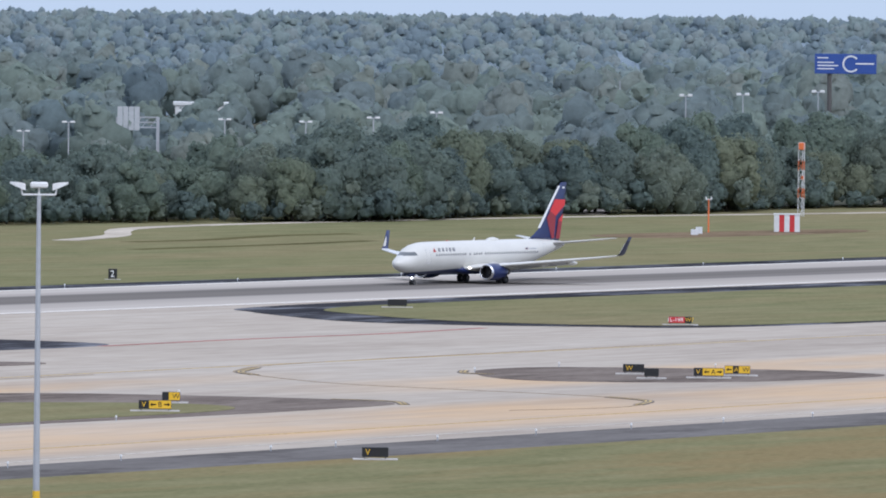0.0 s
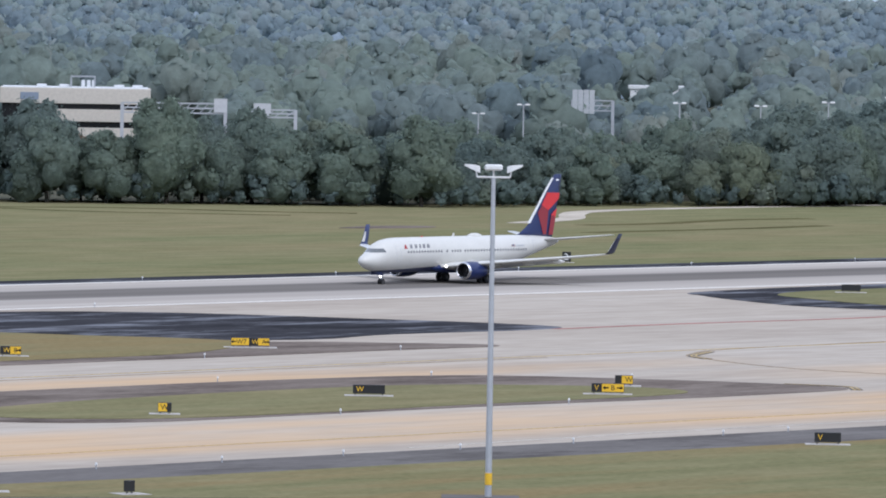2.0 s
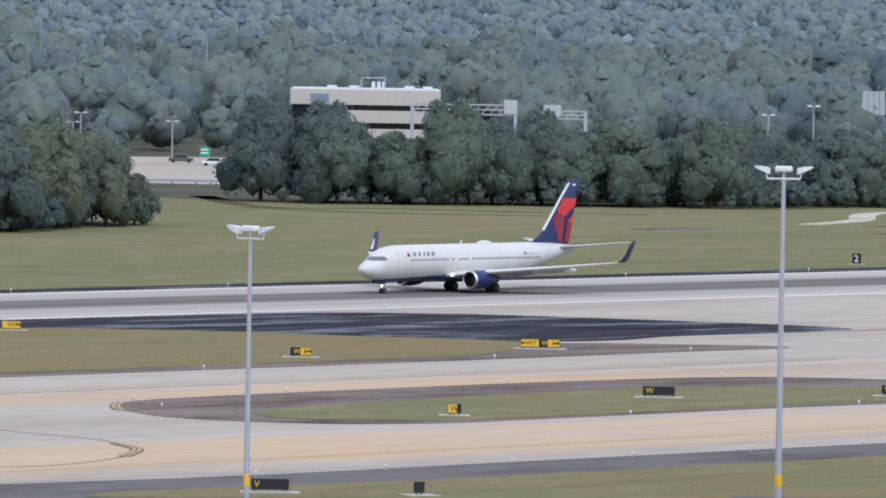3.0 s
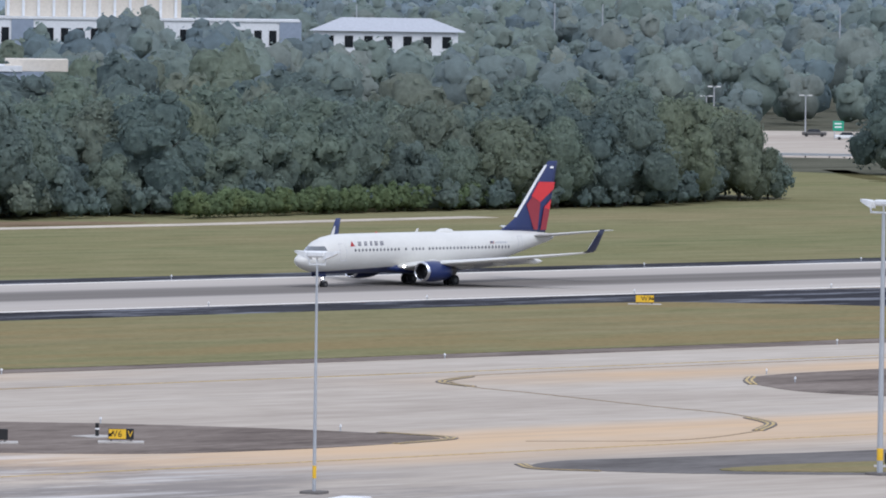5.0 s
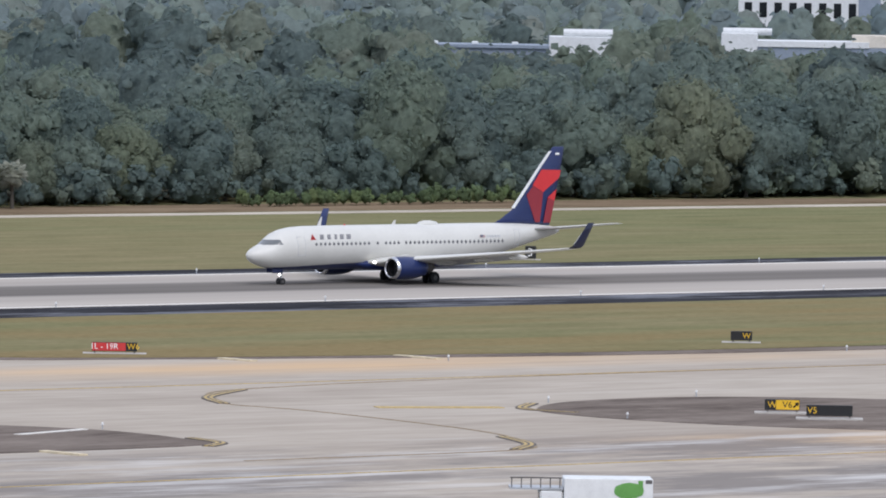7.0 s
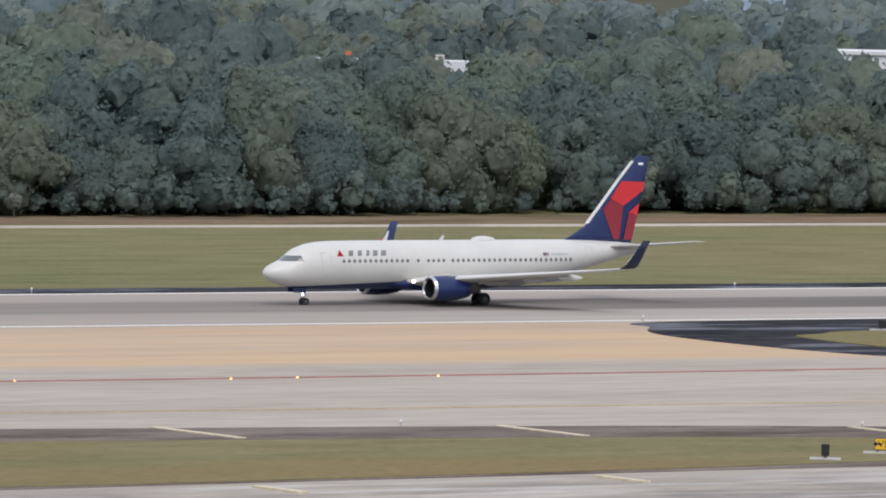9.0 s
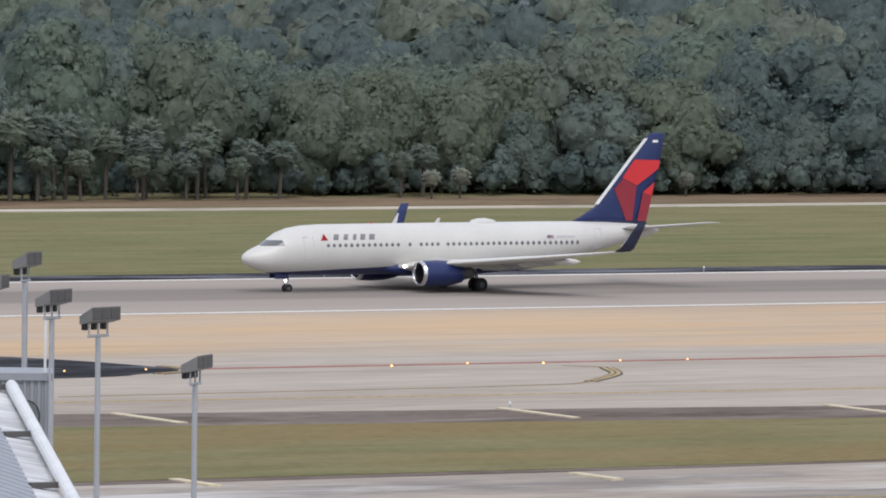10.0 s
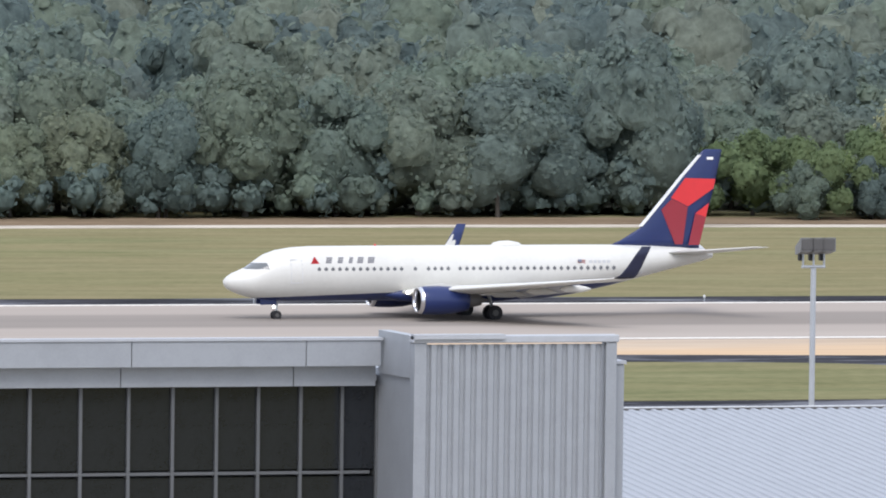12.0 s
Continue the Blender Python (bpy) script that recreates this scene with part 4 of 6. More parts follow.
def woods(name, seed, variants, places, leaves, size, material, label, h=12.0, core=True, lobes=12, category="trees", big=1.0, fine=1, wispy=0.2):
    """Many crowns that nobody could count, as one object."""
    rng = np.random.default_rng(seed)
    base = []
    for i in range(variants):
        base.append(leaf_cloud(rng, lobes_of(rng, h * rng.uniform(0.85, 1.1), h * rng.uniform(0.45, 0.56), 0.2, lobes, big), leaves, size, core, wispy, 0.4, fine))
    vs, fs, ns, ts, off = [], [], [], [], 0
    for x, y, z, s in places:
        v, f, n = base[int(rng.integers(0, variants))]
        a = rng.uniform(0, 6.28)
        tall = s * rng.uniform(0.88, 1.1)
        c, d = math.cos(a) * s, math.sin(a) * s
        w = np.empty_like(v)
        w[:, 0], w[:, 1], w[:, 2] = v[:, 0] * c - v[:, 1] * d + x, v[:, 0] * d + v[:, 1] * c + y, v[:, 2] * tall + z
        m = n.copy()
        m[:, 0], m[:, 1] = (n[:, 0] * c - n[:, 1] * d) / s, (n[:, 0] * d + n[:, 1] * c) / s
        # neighbours are often of one species, so their tones drift together
        drift = 0.5 + 0.25 * math.sin(x * 0.037 + y * 0.021) + 0.25 * math.sin(x * 0.017 - y * 0.043 + 1.3)
        vs.append(w)
        ns.append(m)
        ts.append(np.full(len(v), min(0.999, max(0.0, 0.45 * drift + 0.55 * rng.random()))))
        fs.append(f + off)
        off += len(v)
    ob = new(name, mesh_of(name, np.concatenate(vs), np.concatenate(fs), material, np.concatenate(ns), np.concatenate(ts)))
    return tagged(ob, label, category, kind="stuff")


# wedges without trees, fitted to the camera's view of road and buildings: bearing from, to, distance from, to
CLEAR = [(48.0, 50.95, 780, 1650), (46, 60, 1425, 1660), (49.7, 51.35, 1640, 1930), (42.6, 44.6, 1372, 1410), (40.2, 42.8, 1372, 1410), (42.8, 47.2, 1990, 2080), (35.6, 38.2, 1235, 1275), (32.3, 34.0, 1098, 1130), (28.9, 29.9, 1372, 1392), (58.0, 59.2, 1870, 1930), (53.95, 54.75, 2050, 2330)]


def closed_to_trees(x, y):
    f = front(x) or 1075
    d, az = math.hypot(x, y), math.degrees(math.atan2(x, y))
    return y < f + 15 or any(a < az < b and c < d < e for a, b, c, d_, e in [(q[0], q[1], q[2], 0, q[3]) for q in CLEAR])


def sector(rng, r0, r1, a0, a1, step, grow=False):
    """Places spread over part of a ring round the viewpoint, bearings from ahead to the right."""
    out, r = [], r0
    while r < r1:
        st = step * (r / r0 if grow else 1)
        a = radians(a0) + rng.uniform(0, st / r)
        while a < radians(a1):
            rr = r + rng.uniform(-0.4, 0.4) * st
            x, y = rr * math.sin(a), rr * math.cos(a)
            if not closed_to_trees(x, y):
                out.append((x, y, st / step))
            a += st * rng.uniform(0.75, 1.25) / r
        r += st * 1.1
    return out


rng = np.random.default_rng(21)
belt = [(x, y, 0, 0.72 + 0.6 * rng.random() ** 1.4) for x, y, g in sector(rng, 790, 1480, 13, 61, 9.5) if y < (front(x) or 900) + 75]
belt = [(x, y, z, s * (0.8 if x > 1000 and x / y < math.tan(radians(55)) else 1.0)) for x, y, z, s in belt]
woods("wood_near", 31, 8, belt, 600, 0.36, LEAF, "dense dark green wood behind the first trees", lobes=18, fine=2)
middle = [(x, y, 0, 0.7 + 0.65 * rng.random() ** 1.5) for x, y, g in sector(rng, 850, 1540, 13, 61, 15.5) if y >= (front(x) or 900) + 75]
# trees on these bearings are shrunk so the road and the office show from the camera
middle = [(x, y, z, s * (0.7 if 49.6 < math.degrees(math.atan2(x, y)) < 54.6 and math.hypot(x, y) > 1120 else 1.0)) for x, y, z, s in middle]
# rows of trees close before the low buildings
for d, a0, a1, s in ((1364, 40.2, 44.6, 1.16), (1358, 40.3, 44.5, 1.08), (1228, 35.6, 38.2, 0.92), (1090, 32.3, 34.0, 0.85), (1084, 32.4, 33.9, 0.8)):
    a = radians(a0)
    while a < radians(a1):
        middle.append((d * math.sin(a), d * math.cos(a), 0, s * rng.uniform(0.88, 1.08)))
        a += rng.uniform(5.5, 8.5) / d
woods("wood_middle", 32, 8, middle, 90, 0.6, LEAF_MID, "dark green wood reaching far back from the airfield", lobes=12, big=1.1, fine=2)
far = [(x, y, 0, g ** 0.6 * rng.uniform(0.66, 1.28)) for x, y, g in sector(rng, 1540, 2750, 24, 61, 17.5, True) if math.hypot(x, y) < 1750 + 16 * (math.degrees(math.atan2(x, y)) - 24) + 64 * max(0, math.degrees(math.atan2(x, y)) - 36)]
far = [(x, y, z, s * (0.74 if 53.7 < math.degrees(math.atan2(x, y)) < 55.0 and math.hypot(x, y) < 2100 else 1.0)) for x, y, z, s in far]
woods("wood_far", 33, 8, far, 36, 0.6, LEAF_FAR, "distant woods coloured blue-green for haze", lobes=8, big=1.3, fine=2)
# the far land is tilted up so that its skyline fits the camera's view
last = [(x, y, (math.hypot(x, y) - 2680) * 0.0105, g ** 0.4 * rng.uniform(0.72, 1.02)) for x, y, g in sector(rng, 2700, 4700, 44, 61, 20, True)]
last += [(x, y, 20.0, rng.uniform(1.05, 1.2)) for x, y, g in sector(rng, 4550, 4760, 44, 61, 15)]
woods("wood_horizon", 34, 6, last, 12, 0.7, LEAF_FARTHEST, "woods on the horizon coloured pale blue-grey for haze", h=10.0, lobes=6, big=1.5, fine=1)
flat("far_rise", loft_bm([[(r * math.sin(radians(a)), r * math.cos(radians(a)), z) for r, z in ((2650, -0.5), (2690, 0.05), (4880, 23.0), (4880, -0.5))] for a in range(35, 72, 3)]), FAR_SCRUB, "far wooded ground tilted up to fit the skyline, blued for haze")
# low hedge of palmetto scrub and undergrowth at the foot of the trees
scrub = []
x = 130.0
while x < 1320:
    y = front(x)
    if y is not None and not 868 < x < 906:
        scrub.append((x, y - 4.5 + rng.uniform(-2.0, 2.0), 0, rng.uniform(0.7, 1.7)))
    x += rng.uniform(2.2, 4.2)
for i in range(300):
    x = rng.uniform(125, 1325)
    y = front(x)
    if y is not None:
        scrub.append((x, y + rng.uniform(-3.5, 9), 0, rng.uniform(1.2, 2.2)))
woods("undergrowth", 35, 6, scrub, 130, 0.22, LEAF, "low dark scrub at the foot of the trees", h=3.2, lobes=9, category="undergrowth")
hedge = [(758 + i * 0.9, 757.5 + i * 0.16 + rng.uniform(-1.2, 1.2), 0, rng.uniform(0.8, 1.1)) for i in range(98)] + [(630 + i * 1.1, 756.5 + i * 0.06 + rng.uniform(-1, 1), 0, rng.uniform(0.35, 0.7)) for i in range(45)]
woods("hedge", 36, 6, hedge, 170, 0.22, LEAF_FRESH, "low bright green palmetto hedge along the wood", h=3.4, lobes=9, category="hedge")
flat("woodland_floor", slab_bm([(100, 775), (905, 785), (960, 1085), (1010, 1085), (1015, 862), (1062, 815), (1400, 795), (4300, 2300), (4300, 4800), (100, 4800)], -0.2, 0.03), LITTER, "dark leaf litter under the wood")


def palm(seed, h):
    rng = np.random.default_rng(seed)
    t = thing("palm_tree", pose(0, 0, 0), "sabal palm with a round head of drooping fronds", "palm tree", "palms at the edge of the wood")
    part("trunk", tube_bm((0, 0, -0.1), (0.15, 0, h - 1.2), 0.22, 0.18, 8), BARK, t)
    vs, fs, ns, off = [], [], [], 0
    o = np.array([0.15, 0, h - 1.5])
    for i in range(110):
        a, el = rng.uniform(0, 6.28), math.asin(rng.uniform(-0.8, 0.98))
        d = np.array([math.cos(a) * math.cos(el), math.sin(a) * math.cos(el), math.sin(el)])
        side = np.cross(d, [0, 0, 1.0])
        side /= np.linalg.norm(side) + 1e-6
        hub = d * rng.uniform(0.7, 1.35)
        for k in range(7):
            q = (k - 3) * 0.42
            way = d * math.cos(q) + side * math.sin(q) + np.array([0, 0, -0.3 + rng.uniform(-0.15, 0.1)])
            tip, mid = hub + way * rng.uniform(0.75, 1.05), hub + way * 0.45
            w = np.cross(way, d + side * 0.3 + np.array([0, 0, 0.4]))
            w *= 0.13 / (np.linalg.norm(w) + 1e-6)
            vs.append(np.stack([hub + o, mid + w + o, tip + o, mid - w + o]))
            fs.append(np.arange(4)[None] + off)
            ns.append(np.tile(d + way * 0.4 + np.array([0, 0, 0.35]), (4, 1)))
            off += 4
    head = new("frond_head", mesh_of("frond_head", np.concatenate(vs), np.concatenate(fs), LEAF_PALM if seed != 53 else LEAF_GREY, np.concatenate(ns)))
    head.parent = t
    return t


def bare_tree(x, y, h):
    rng = np.random.default_rng(61)
    t = thing("tree", pose(x, y, 0), "leafless pale grey tree at the edge of the wood", "tree", "trees at the edge of the wood")
    bm = bmesh.new()
    tips = [(np.array([0.0, 0, -0.1]), np.array([0.08, 0, 1.0]), h * 0.34, 0.17)]
    for level in range(5):
        grown = []
        for a, d, length, r in tips:
            e = a + d * length
            tube_bm(tuple(a), tuple(e), r, r * 0.7, 6 if level < 2 else 4, bm)
            for i in range(3):
                turned = d + rng.normal(size=3) * 0.45 + np.array([0.1, 0, 0.05])
                grown.append((e, turned / np.linalg.norm(turned), length * rng.uniform(0.55, 0.8), r * 0.62))
        tips = grown
    part("branches", bm, PALE_BARK, t)


PALE_BARK = paint("pale_bark", (0.34, 0.33, 0.31), 0.9)
bare_tree(577, 757, 7.5)
LEAF_PALM = leaf_material("palm_leaves", (0.21, 0.255, 0.215), (0.36, 0.405, 0.335), species=0.4)
PALMS = [palm(51, 6.4), palm(52, 7.4), palm(53, 5.4)]
for x, y, h in ((376.8, 764, 7.6), (382, 763, 7.1), (386, 762.5, 6.5), (391.7, 762, 6.7), (398.3, 764, 6.1), (401.3, 762.5, 5.9), (371, 762, 8.9), (374.5, 764, 9.2), (379, 766, 8.4), (388, 766, 8.0), (394.5, 765.5, 7.6), (366, 761, 5.1), (368.5, 763, 6.8), (378, 760.5, 5.2), (384, 760, 4.6), (389.5, 760, 4.9), (395.5, 760.5, 4.3), (373, 760, 5.6), (363, 763, 7.6), (360, 761, 6.2),
                (418.2, 763.5, 5.5), (443.6, 762, 6.6), (414.9, 762, 4.8), (310.2, 760, 10.1), (298.2, 761, 8.4), (315, 761, 6.2), (326, 760, 5.4), (321, 760.5, 6.6), (220.2, 764, 8.2), (253.3, 764, 7.4), (305, 760, 5.6)):
    k = PALMS[0 if h < 6.9 else 1]
    plant(k, x, y + 0.6, h / (6.4 if h < 6.9 else 7.4))
for x, y, h in ((598.3, 760, 5.5), (420.5, 761, 3.2), (447, 761, 2.6), (417, 760.5, 3.0)):
    plant(PALMS[2], x, y - 0.5, h / 5.4)


# ---- the distance: road, buildings, masts ----
def facing(bearing, dist, z=0.0):
    """A pose whose y axis points away from the viewpoint along a bearing."""
    a = radians(bearing)
    return pose(dist * math.sin(a), dist * math.cos(a), z, 0, 0, -bearing)


def raised(bearing, dist, k=0.92):
    """A pose nearer along the same line of sight, shrunk to look the same from the camera, so that a building clears
    the trees.
    """
    return facing(bearing, dist * k, EYE_Z * (1 - k)) @ Matrix.Diagonal((k, k, k, 1))


def placed(ob, m):
    ob.matrix_basis = m
    return ob


flat("road", slab_bm([(p.x, p.y) for p in (facing(46, 1640).translation, facing(57, 1690).translation, facing(57, 1440).translation, facing(46, 1440).translation)], -0.2, 0.06), CONCRETE, "wide pale concrete road behind the trees", "road")


def office():
    b = thing("office_building", facing(50.62, 1885), "cream three-storey office block with dark ribbon windows", "building")
    part("glazing", box_bm(-22.5, 9.5, 0.7, 18, 0, 8.5), GLASS_DARK, b, "dark ribbon windows")
    for z0, z1, x0 in ((0, 2.0, -16), (3.3, 6.0, -19), (7.2, 10.6, -23)):
        part("wall_band", box_bm(x0, 10, 0, 18.5, z0, z1, 0.05), CREAM, b)
    part("roof", box_bm(-22.5, 9.5, 0.3, 18, 10.6, 10.8), PALE, b)
    part("wall_panel", box_bm(-18.5, -14.5, -0.1, 0.0, 8.0, 9.6), BLUE_GREY, b)
    f = part("roof_frame", box_bm(-7.6, -7.3, 3, 6, 10.8, 13.3), GALV, b)
    part("roof_frame", box_bm(-2.4, -2.1, 3, 6, 10.8, 13.3), GALV, b)
    part("roof_frame", box_bm(-7.6, -2.1, 3, 6, 13.0, 13.3), GALV, b)
    for x in (-5.2, -4.0, -2.9):
        part("roof_unit", box_bm(x, x + 0.8, 3.2, 5, 10.8, 12.4, 0.05), PALE, b)
    for x in (-15, -10, 2, 6):
        part("roof_unit", box_bm(x, x + 2.2, 4, 6, 10.8, 11.4, 0.05), PALE, b)


def terminal_block():
    b = thing("office_complex", raised(44.4, 2200), "long white office complex with tall dark windows", "building")
    part("wall", box_bm(-52, 52, 0, 20, -4, 14.6), PALE, b)
    part("cornice", box_bm(-52.4, 52.4, -0.4, 20.4, 14.6, 15.2), PALE, b)
    part("upper_block", box_bm(-23, 22, 4, 22, 14.6, 23), CREAM, b)
    for i in range(12):
        part("pilaster", box_bm(-22.6 + i * 3.9, -21.9 + i * 3.9, 3.6, 4, 15.3, 23), PALE, b)
    win = None
    for i in range(27):
        x = -49.5 + i * 3.8
        if win is None:
            win = part("window", box_bm(-0.95, 0.95, -0.15, 0.1, 8.6, 12.4), GLASS_DARK, b)
            win.matrix_basis = pose(x, 0, 0)
        else:
            again(win, pose(x, 0, 0))
    for x in (-18.5, 50):
        part("dark_bay", box_bm(x - 2.8, x + 2.8, -0.3, 0, 7, 14.9), BLUE_GREY, b)
    w = thing("hip_roofed_building", raised(46.35, 2200), "pale building with a shallow hipped roof", "building")
    part("wall", box_bm(-19, 18, 0, 16, -4, 12.6), PALE, w)
    part("roof", loft_bm([[(-20, -1, 12.6), (20, -1, 12.6), (20, 17, 12.6), (-20, 17, 12.6)], [(-12, 6, 16), (11, 6, 16), (11, 10, 16), (-12, 10, 16)]]), ROOF_GREY, w)
    for i in range(7):
        part("window", box_bm(-16 + i * 5, -13.8 + i * 5, -0.12, 0, 8.4, 11.4), GLASS_DARK, w)


def low_halls():
    b = thing("low_hall", raised(43.5, 1500), "low blue-grey hall with white roof plant", "building")
    part("wall", box_bm(-14.8, 14.8, 0, 20, -4, 11.6), BLUE_GREY, b)
    part("roof", box_bm(-9, 11, -0.3, 20, 11.6, 12.6), PALE, b)
    part("stair_block", box_bm(-14.8, -8.5, -0.6, 10, -4, 13.9, 0.1), PALE, b)
    part("duct", tube_bm((-14.5, 1, 14.2), (-6, 1, 14.2), 0.6, seg=12), PALE, b)
    part("roof_block", box_bm(8, 19, 2, 12, 11.6, 13.8, 0.1), CREAM, b)
    c = thing("long_hall", raised(41.35, 1500), "long low hall with grey-blue roof", "building")
    part("wall", box_bm(-28, 11, 0, 18, -4, 10.6), BLUE_GREY, c)
    part("roof", box_bm(-28.5, 11.5, -0.5, 18.5, 10.6, 11.15), BLUE_GREY, c)
    for x in (-24, -17, -9, -2, 5):
        part("roof_vent", box_bm(x, x + 1.1, 2, 3, 11.15, 11.7, 0.1), PALE, c)
    part("stair_block", box_bm(11.5, 23, -0.3, 10, -4, 12.8, 0.1), PALE, c)
    part("duct", tube_bm((14, 1, 13.4), (23, 1, 13.4), 0.7, seg=12), PALE, c)
    part("duct", tube_bm((14, 2.6, 13.4), (23, 2.6, 13.4), 0.7, seg=12), PALE, c)
    d = thing("white_hall", raised(37.2, 1480, 0.845), "low white industrial hall showing above trees", "building")
    part("wall", box_bm(-34, 14, 0, 20, -7, 8.2), PALE, d)
    part("roof", box_bm(-34.5, 14.5, -0.4, 20.4, 8.2, 8.8), LAMP_WHITE, d)
    part("roof_sphere", tube_bm((-12, 2, 8.8), (-12, 2, 9.9), 0.6, 0.3, 12), LAMP_WHITE, d)
    e = thing("roadside_shop", raised(32.97, 1530, 0.725), "low white roadside building with an orange sign panel", "building")
    part("wall", box_bm(-16, 16, 0, 12, -14, 4.5), PALE, e)
    part("roof_block", box_bm(-5, -0.8, -0.2, 6, 4.5, 5.9), PALE, e)
    part("roof_block", box_bm(5.5, 8.6, -0.2, 6, 4.5, 5.5), CREAM, e)
    part("sign_panel", box_bm(-9.5, -8.0, -0.5, -0.2, 4.2, 5.9, 0.05), ORANGE, e)
    w = thing("white_warehouse", facing(54.33, 2300), "white warehouse roof showing between trees", "building")
    part("wall", box_bm(-8.5, 8, 0, 15, 0, 7.8), LAMP_WHITE, w)
    part("roof", box_bm(-9, 8.5, -0.4, 15.4, 7.8, 8.6), LAMP_WHITE, w)
    h = thing("small_house", facing(30.6, 1700), "small grey-roofed house among trees", "building")
    part("wall", box_bm(-4, 4, 0, 8, 0, 7.4), CREAM, h)
    part("roof", loft_bm([[(-4.6, -0.5, 7.4), (4.6, -0.5, 7.4), (4.6, 8.5, 7.4), (-4.6, 8.5, 7.4)], [(-0.5, 3, 9.6), (0.5, 3, 9.6), (0.5, 5, 9.6), (-0.5, 5, 9.6)]]), LAMP_GREY, h)


def gantry(bearing, dist, x0, x1, z0, z1, label):
    g = thing("sign_gantry", facing(bearing, dist), label, "gantry")
    for x in (x0, x1):
        part("post", box_bm(x - 0.3, x + 0.3, -0.3, 0.3, 0, z1), GALV, g)
    for z in (z0, (z0 + z1) / 2, z1):
        part("chord", box_bm(x0, x1, -0.12, 0.12, z - 0.12, z + 0.12), GALV, g)
    n = int((x1 - x0) / 1.5)
    for i in range(n):
        a = x0 + (x1 - x0) * i / n
        part("brace", tube_bm((a, 0, z0), (a + (x1 - x0) / n, 0, z1), 0.08, seg=6), GALV, g)
    return g


office()
terminal_block()
low_halls()
g1 = gantry(51.08, 1500, -9, 9, 11.4, 13.1, "grey steel lattice sign gantry over the road")
part("sign_back", box_bm(7, 9.3, -0.4, -0.2, 11.6, 14.0), SIGN_BACK, g1)
g2 = gantry(51.75, 1500, -3.7, 3.7, 10.9, 12.2, "short grey steel sign gantry")
part("sign_back", box_bm(-3.6, -0.6, -0.4, -0.2, 11.2, 13.3), SIGN_BACK, g2)
g3 = gantry(53.87, 1700, -4.0, 4.0, 10.2, 12.2, "grey steel gantry with the backs of large road signs")
for i in range(4):
    part("sign_back", box_bm(-4.0 + i * 1.12, -3.0 + i * 1.12, -0.5, -0.3, 9.6, 14.3), SIGN_BACK, g3)


def billboard():
    b = thing("billboard", facing(58.58, 1900), "wide blue billboard on a single dark post", "billboard")
    part("post", tube_bm((-3.5, 0.5, 0), (-3.5, 0.5, 21), 0.55, 0.5, 12), LAMP_GREY, b)
    p = part("panel", box_bm(-6.8, 6.8, -0.3, 0.3, 20.9, 25.3, 0.05), BILL_BLUE, b)
    bm = bmesh.new()
    loft_bm([[(1.2 + r * math.cos(a), -0.36, 23.1 + r * math.sin(a)) for r in (1.5, 1.9)] + [(1.2 + r * math.cos(a), -0.33, 23.1 + r * math.sin(a)) for r in (1.9, 1.5)] for a in (radians(40 + 14 * i) for i in range(21))], bm=bm)
    part("ring", bm, PALE, p, "pale blue ring")
    for z, w in ((24.4, 2.4), (23.4, 3.6), (22.7, 4.6), (22.0, 3.6)):
        part("text_bar", box_bm(-6.2, -6.2 + w, -0.36, -0.31, z - 0.12, z + 0.12), SIGN_WHITE, p, "line of white writing")
    part("text_bar", box_bm(2.2, 6.3, -0.36, -0.31, 23.0, 23.3), SIGN_WHITE, p, "line of white writing")
    c = thing("billboard", raised(29.5, 1800, 0.767), "pale lilac billboard above the trees", "billboard")
    part("post", tube_bm((5.2, 0.5, -11), (5.2, 0.5, 12), 0.4, 0.4, 12), LAMP_GREY, c)
    part("panel", box_bm(-5.2, 5.0, -0.2, 0.2, 5.6, 10.6, 0.05), BILL_PINK, c)
    lettering("THE NICE LIFE", 1.15, (-4.4, -0.24, 6.7), c, BILL_BLUE)
    part("stripe", box_bm(3.3, 4.3, -0.26, -0.2, 5.8, 8.4), SIGN_RED, c)


def lettering(text, size, at, parent, material, squeeze=1.0):
    """Upright letters that face -y, as a mesh."""
    cu = bpy.data.curves.new("lettering", "FONT")
    cu.body, cu.size, cu.extrude, cu.resolution_u = text, size, 0.008, 2
    tmp = bpy.data.objects.new("lettering", cu)
    me = bpy.data.meshes.new_from_object(tmp)
    bpy.data.objects.remove(tmp)
    me.materials.clear()
    me.materials.append(material)
    ob = new("lettering", me)
    ob.parent = parent
    ob.matrix_basis = pose(*at, 90, 0, 0) @ Matrix.Diagonal((squeeze, 1, 1, 1))
    return ob


billboard()


def street_lamp(h):
    s = thing("street_lamp", pose(0, 0, 0), "tall grey road lamp with two white heads", "street lamp", "lamps along the road")
    part("pole", tube_bm((0, 0, 0), (0, 0, h), 0.14, 0.1, 8), GALV, s)
    part("arm", tube_bm((-0.9, 0, h), (0.9, 0, h), 0.06, seg=6), GALV, s)
    for x in (-0.8, 0.8):
        part("lamp_head", box_bm(x - 0.45, x + 0.45, -0.25, 0.25, h - 0.05, h + 0.22, 0.06), LAMP_WHITE, s)
    return s


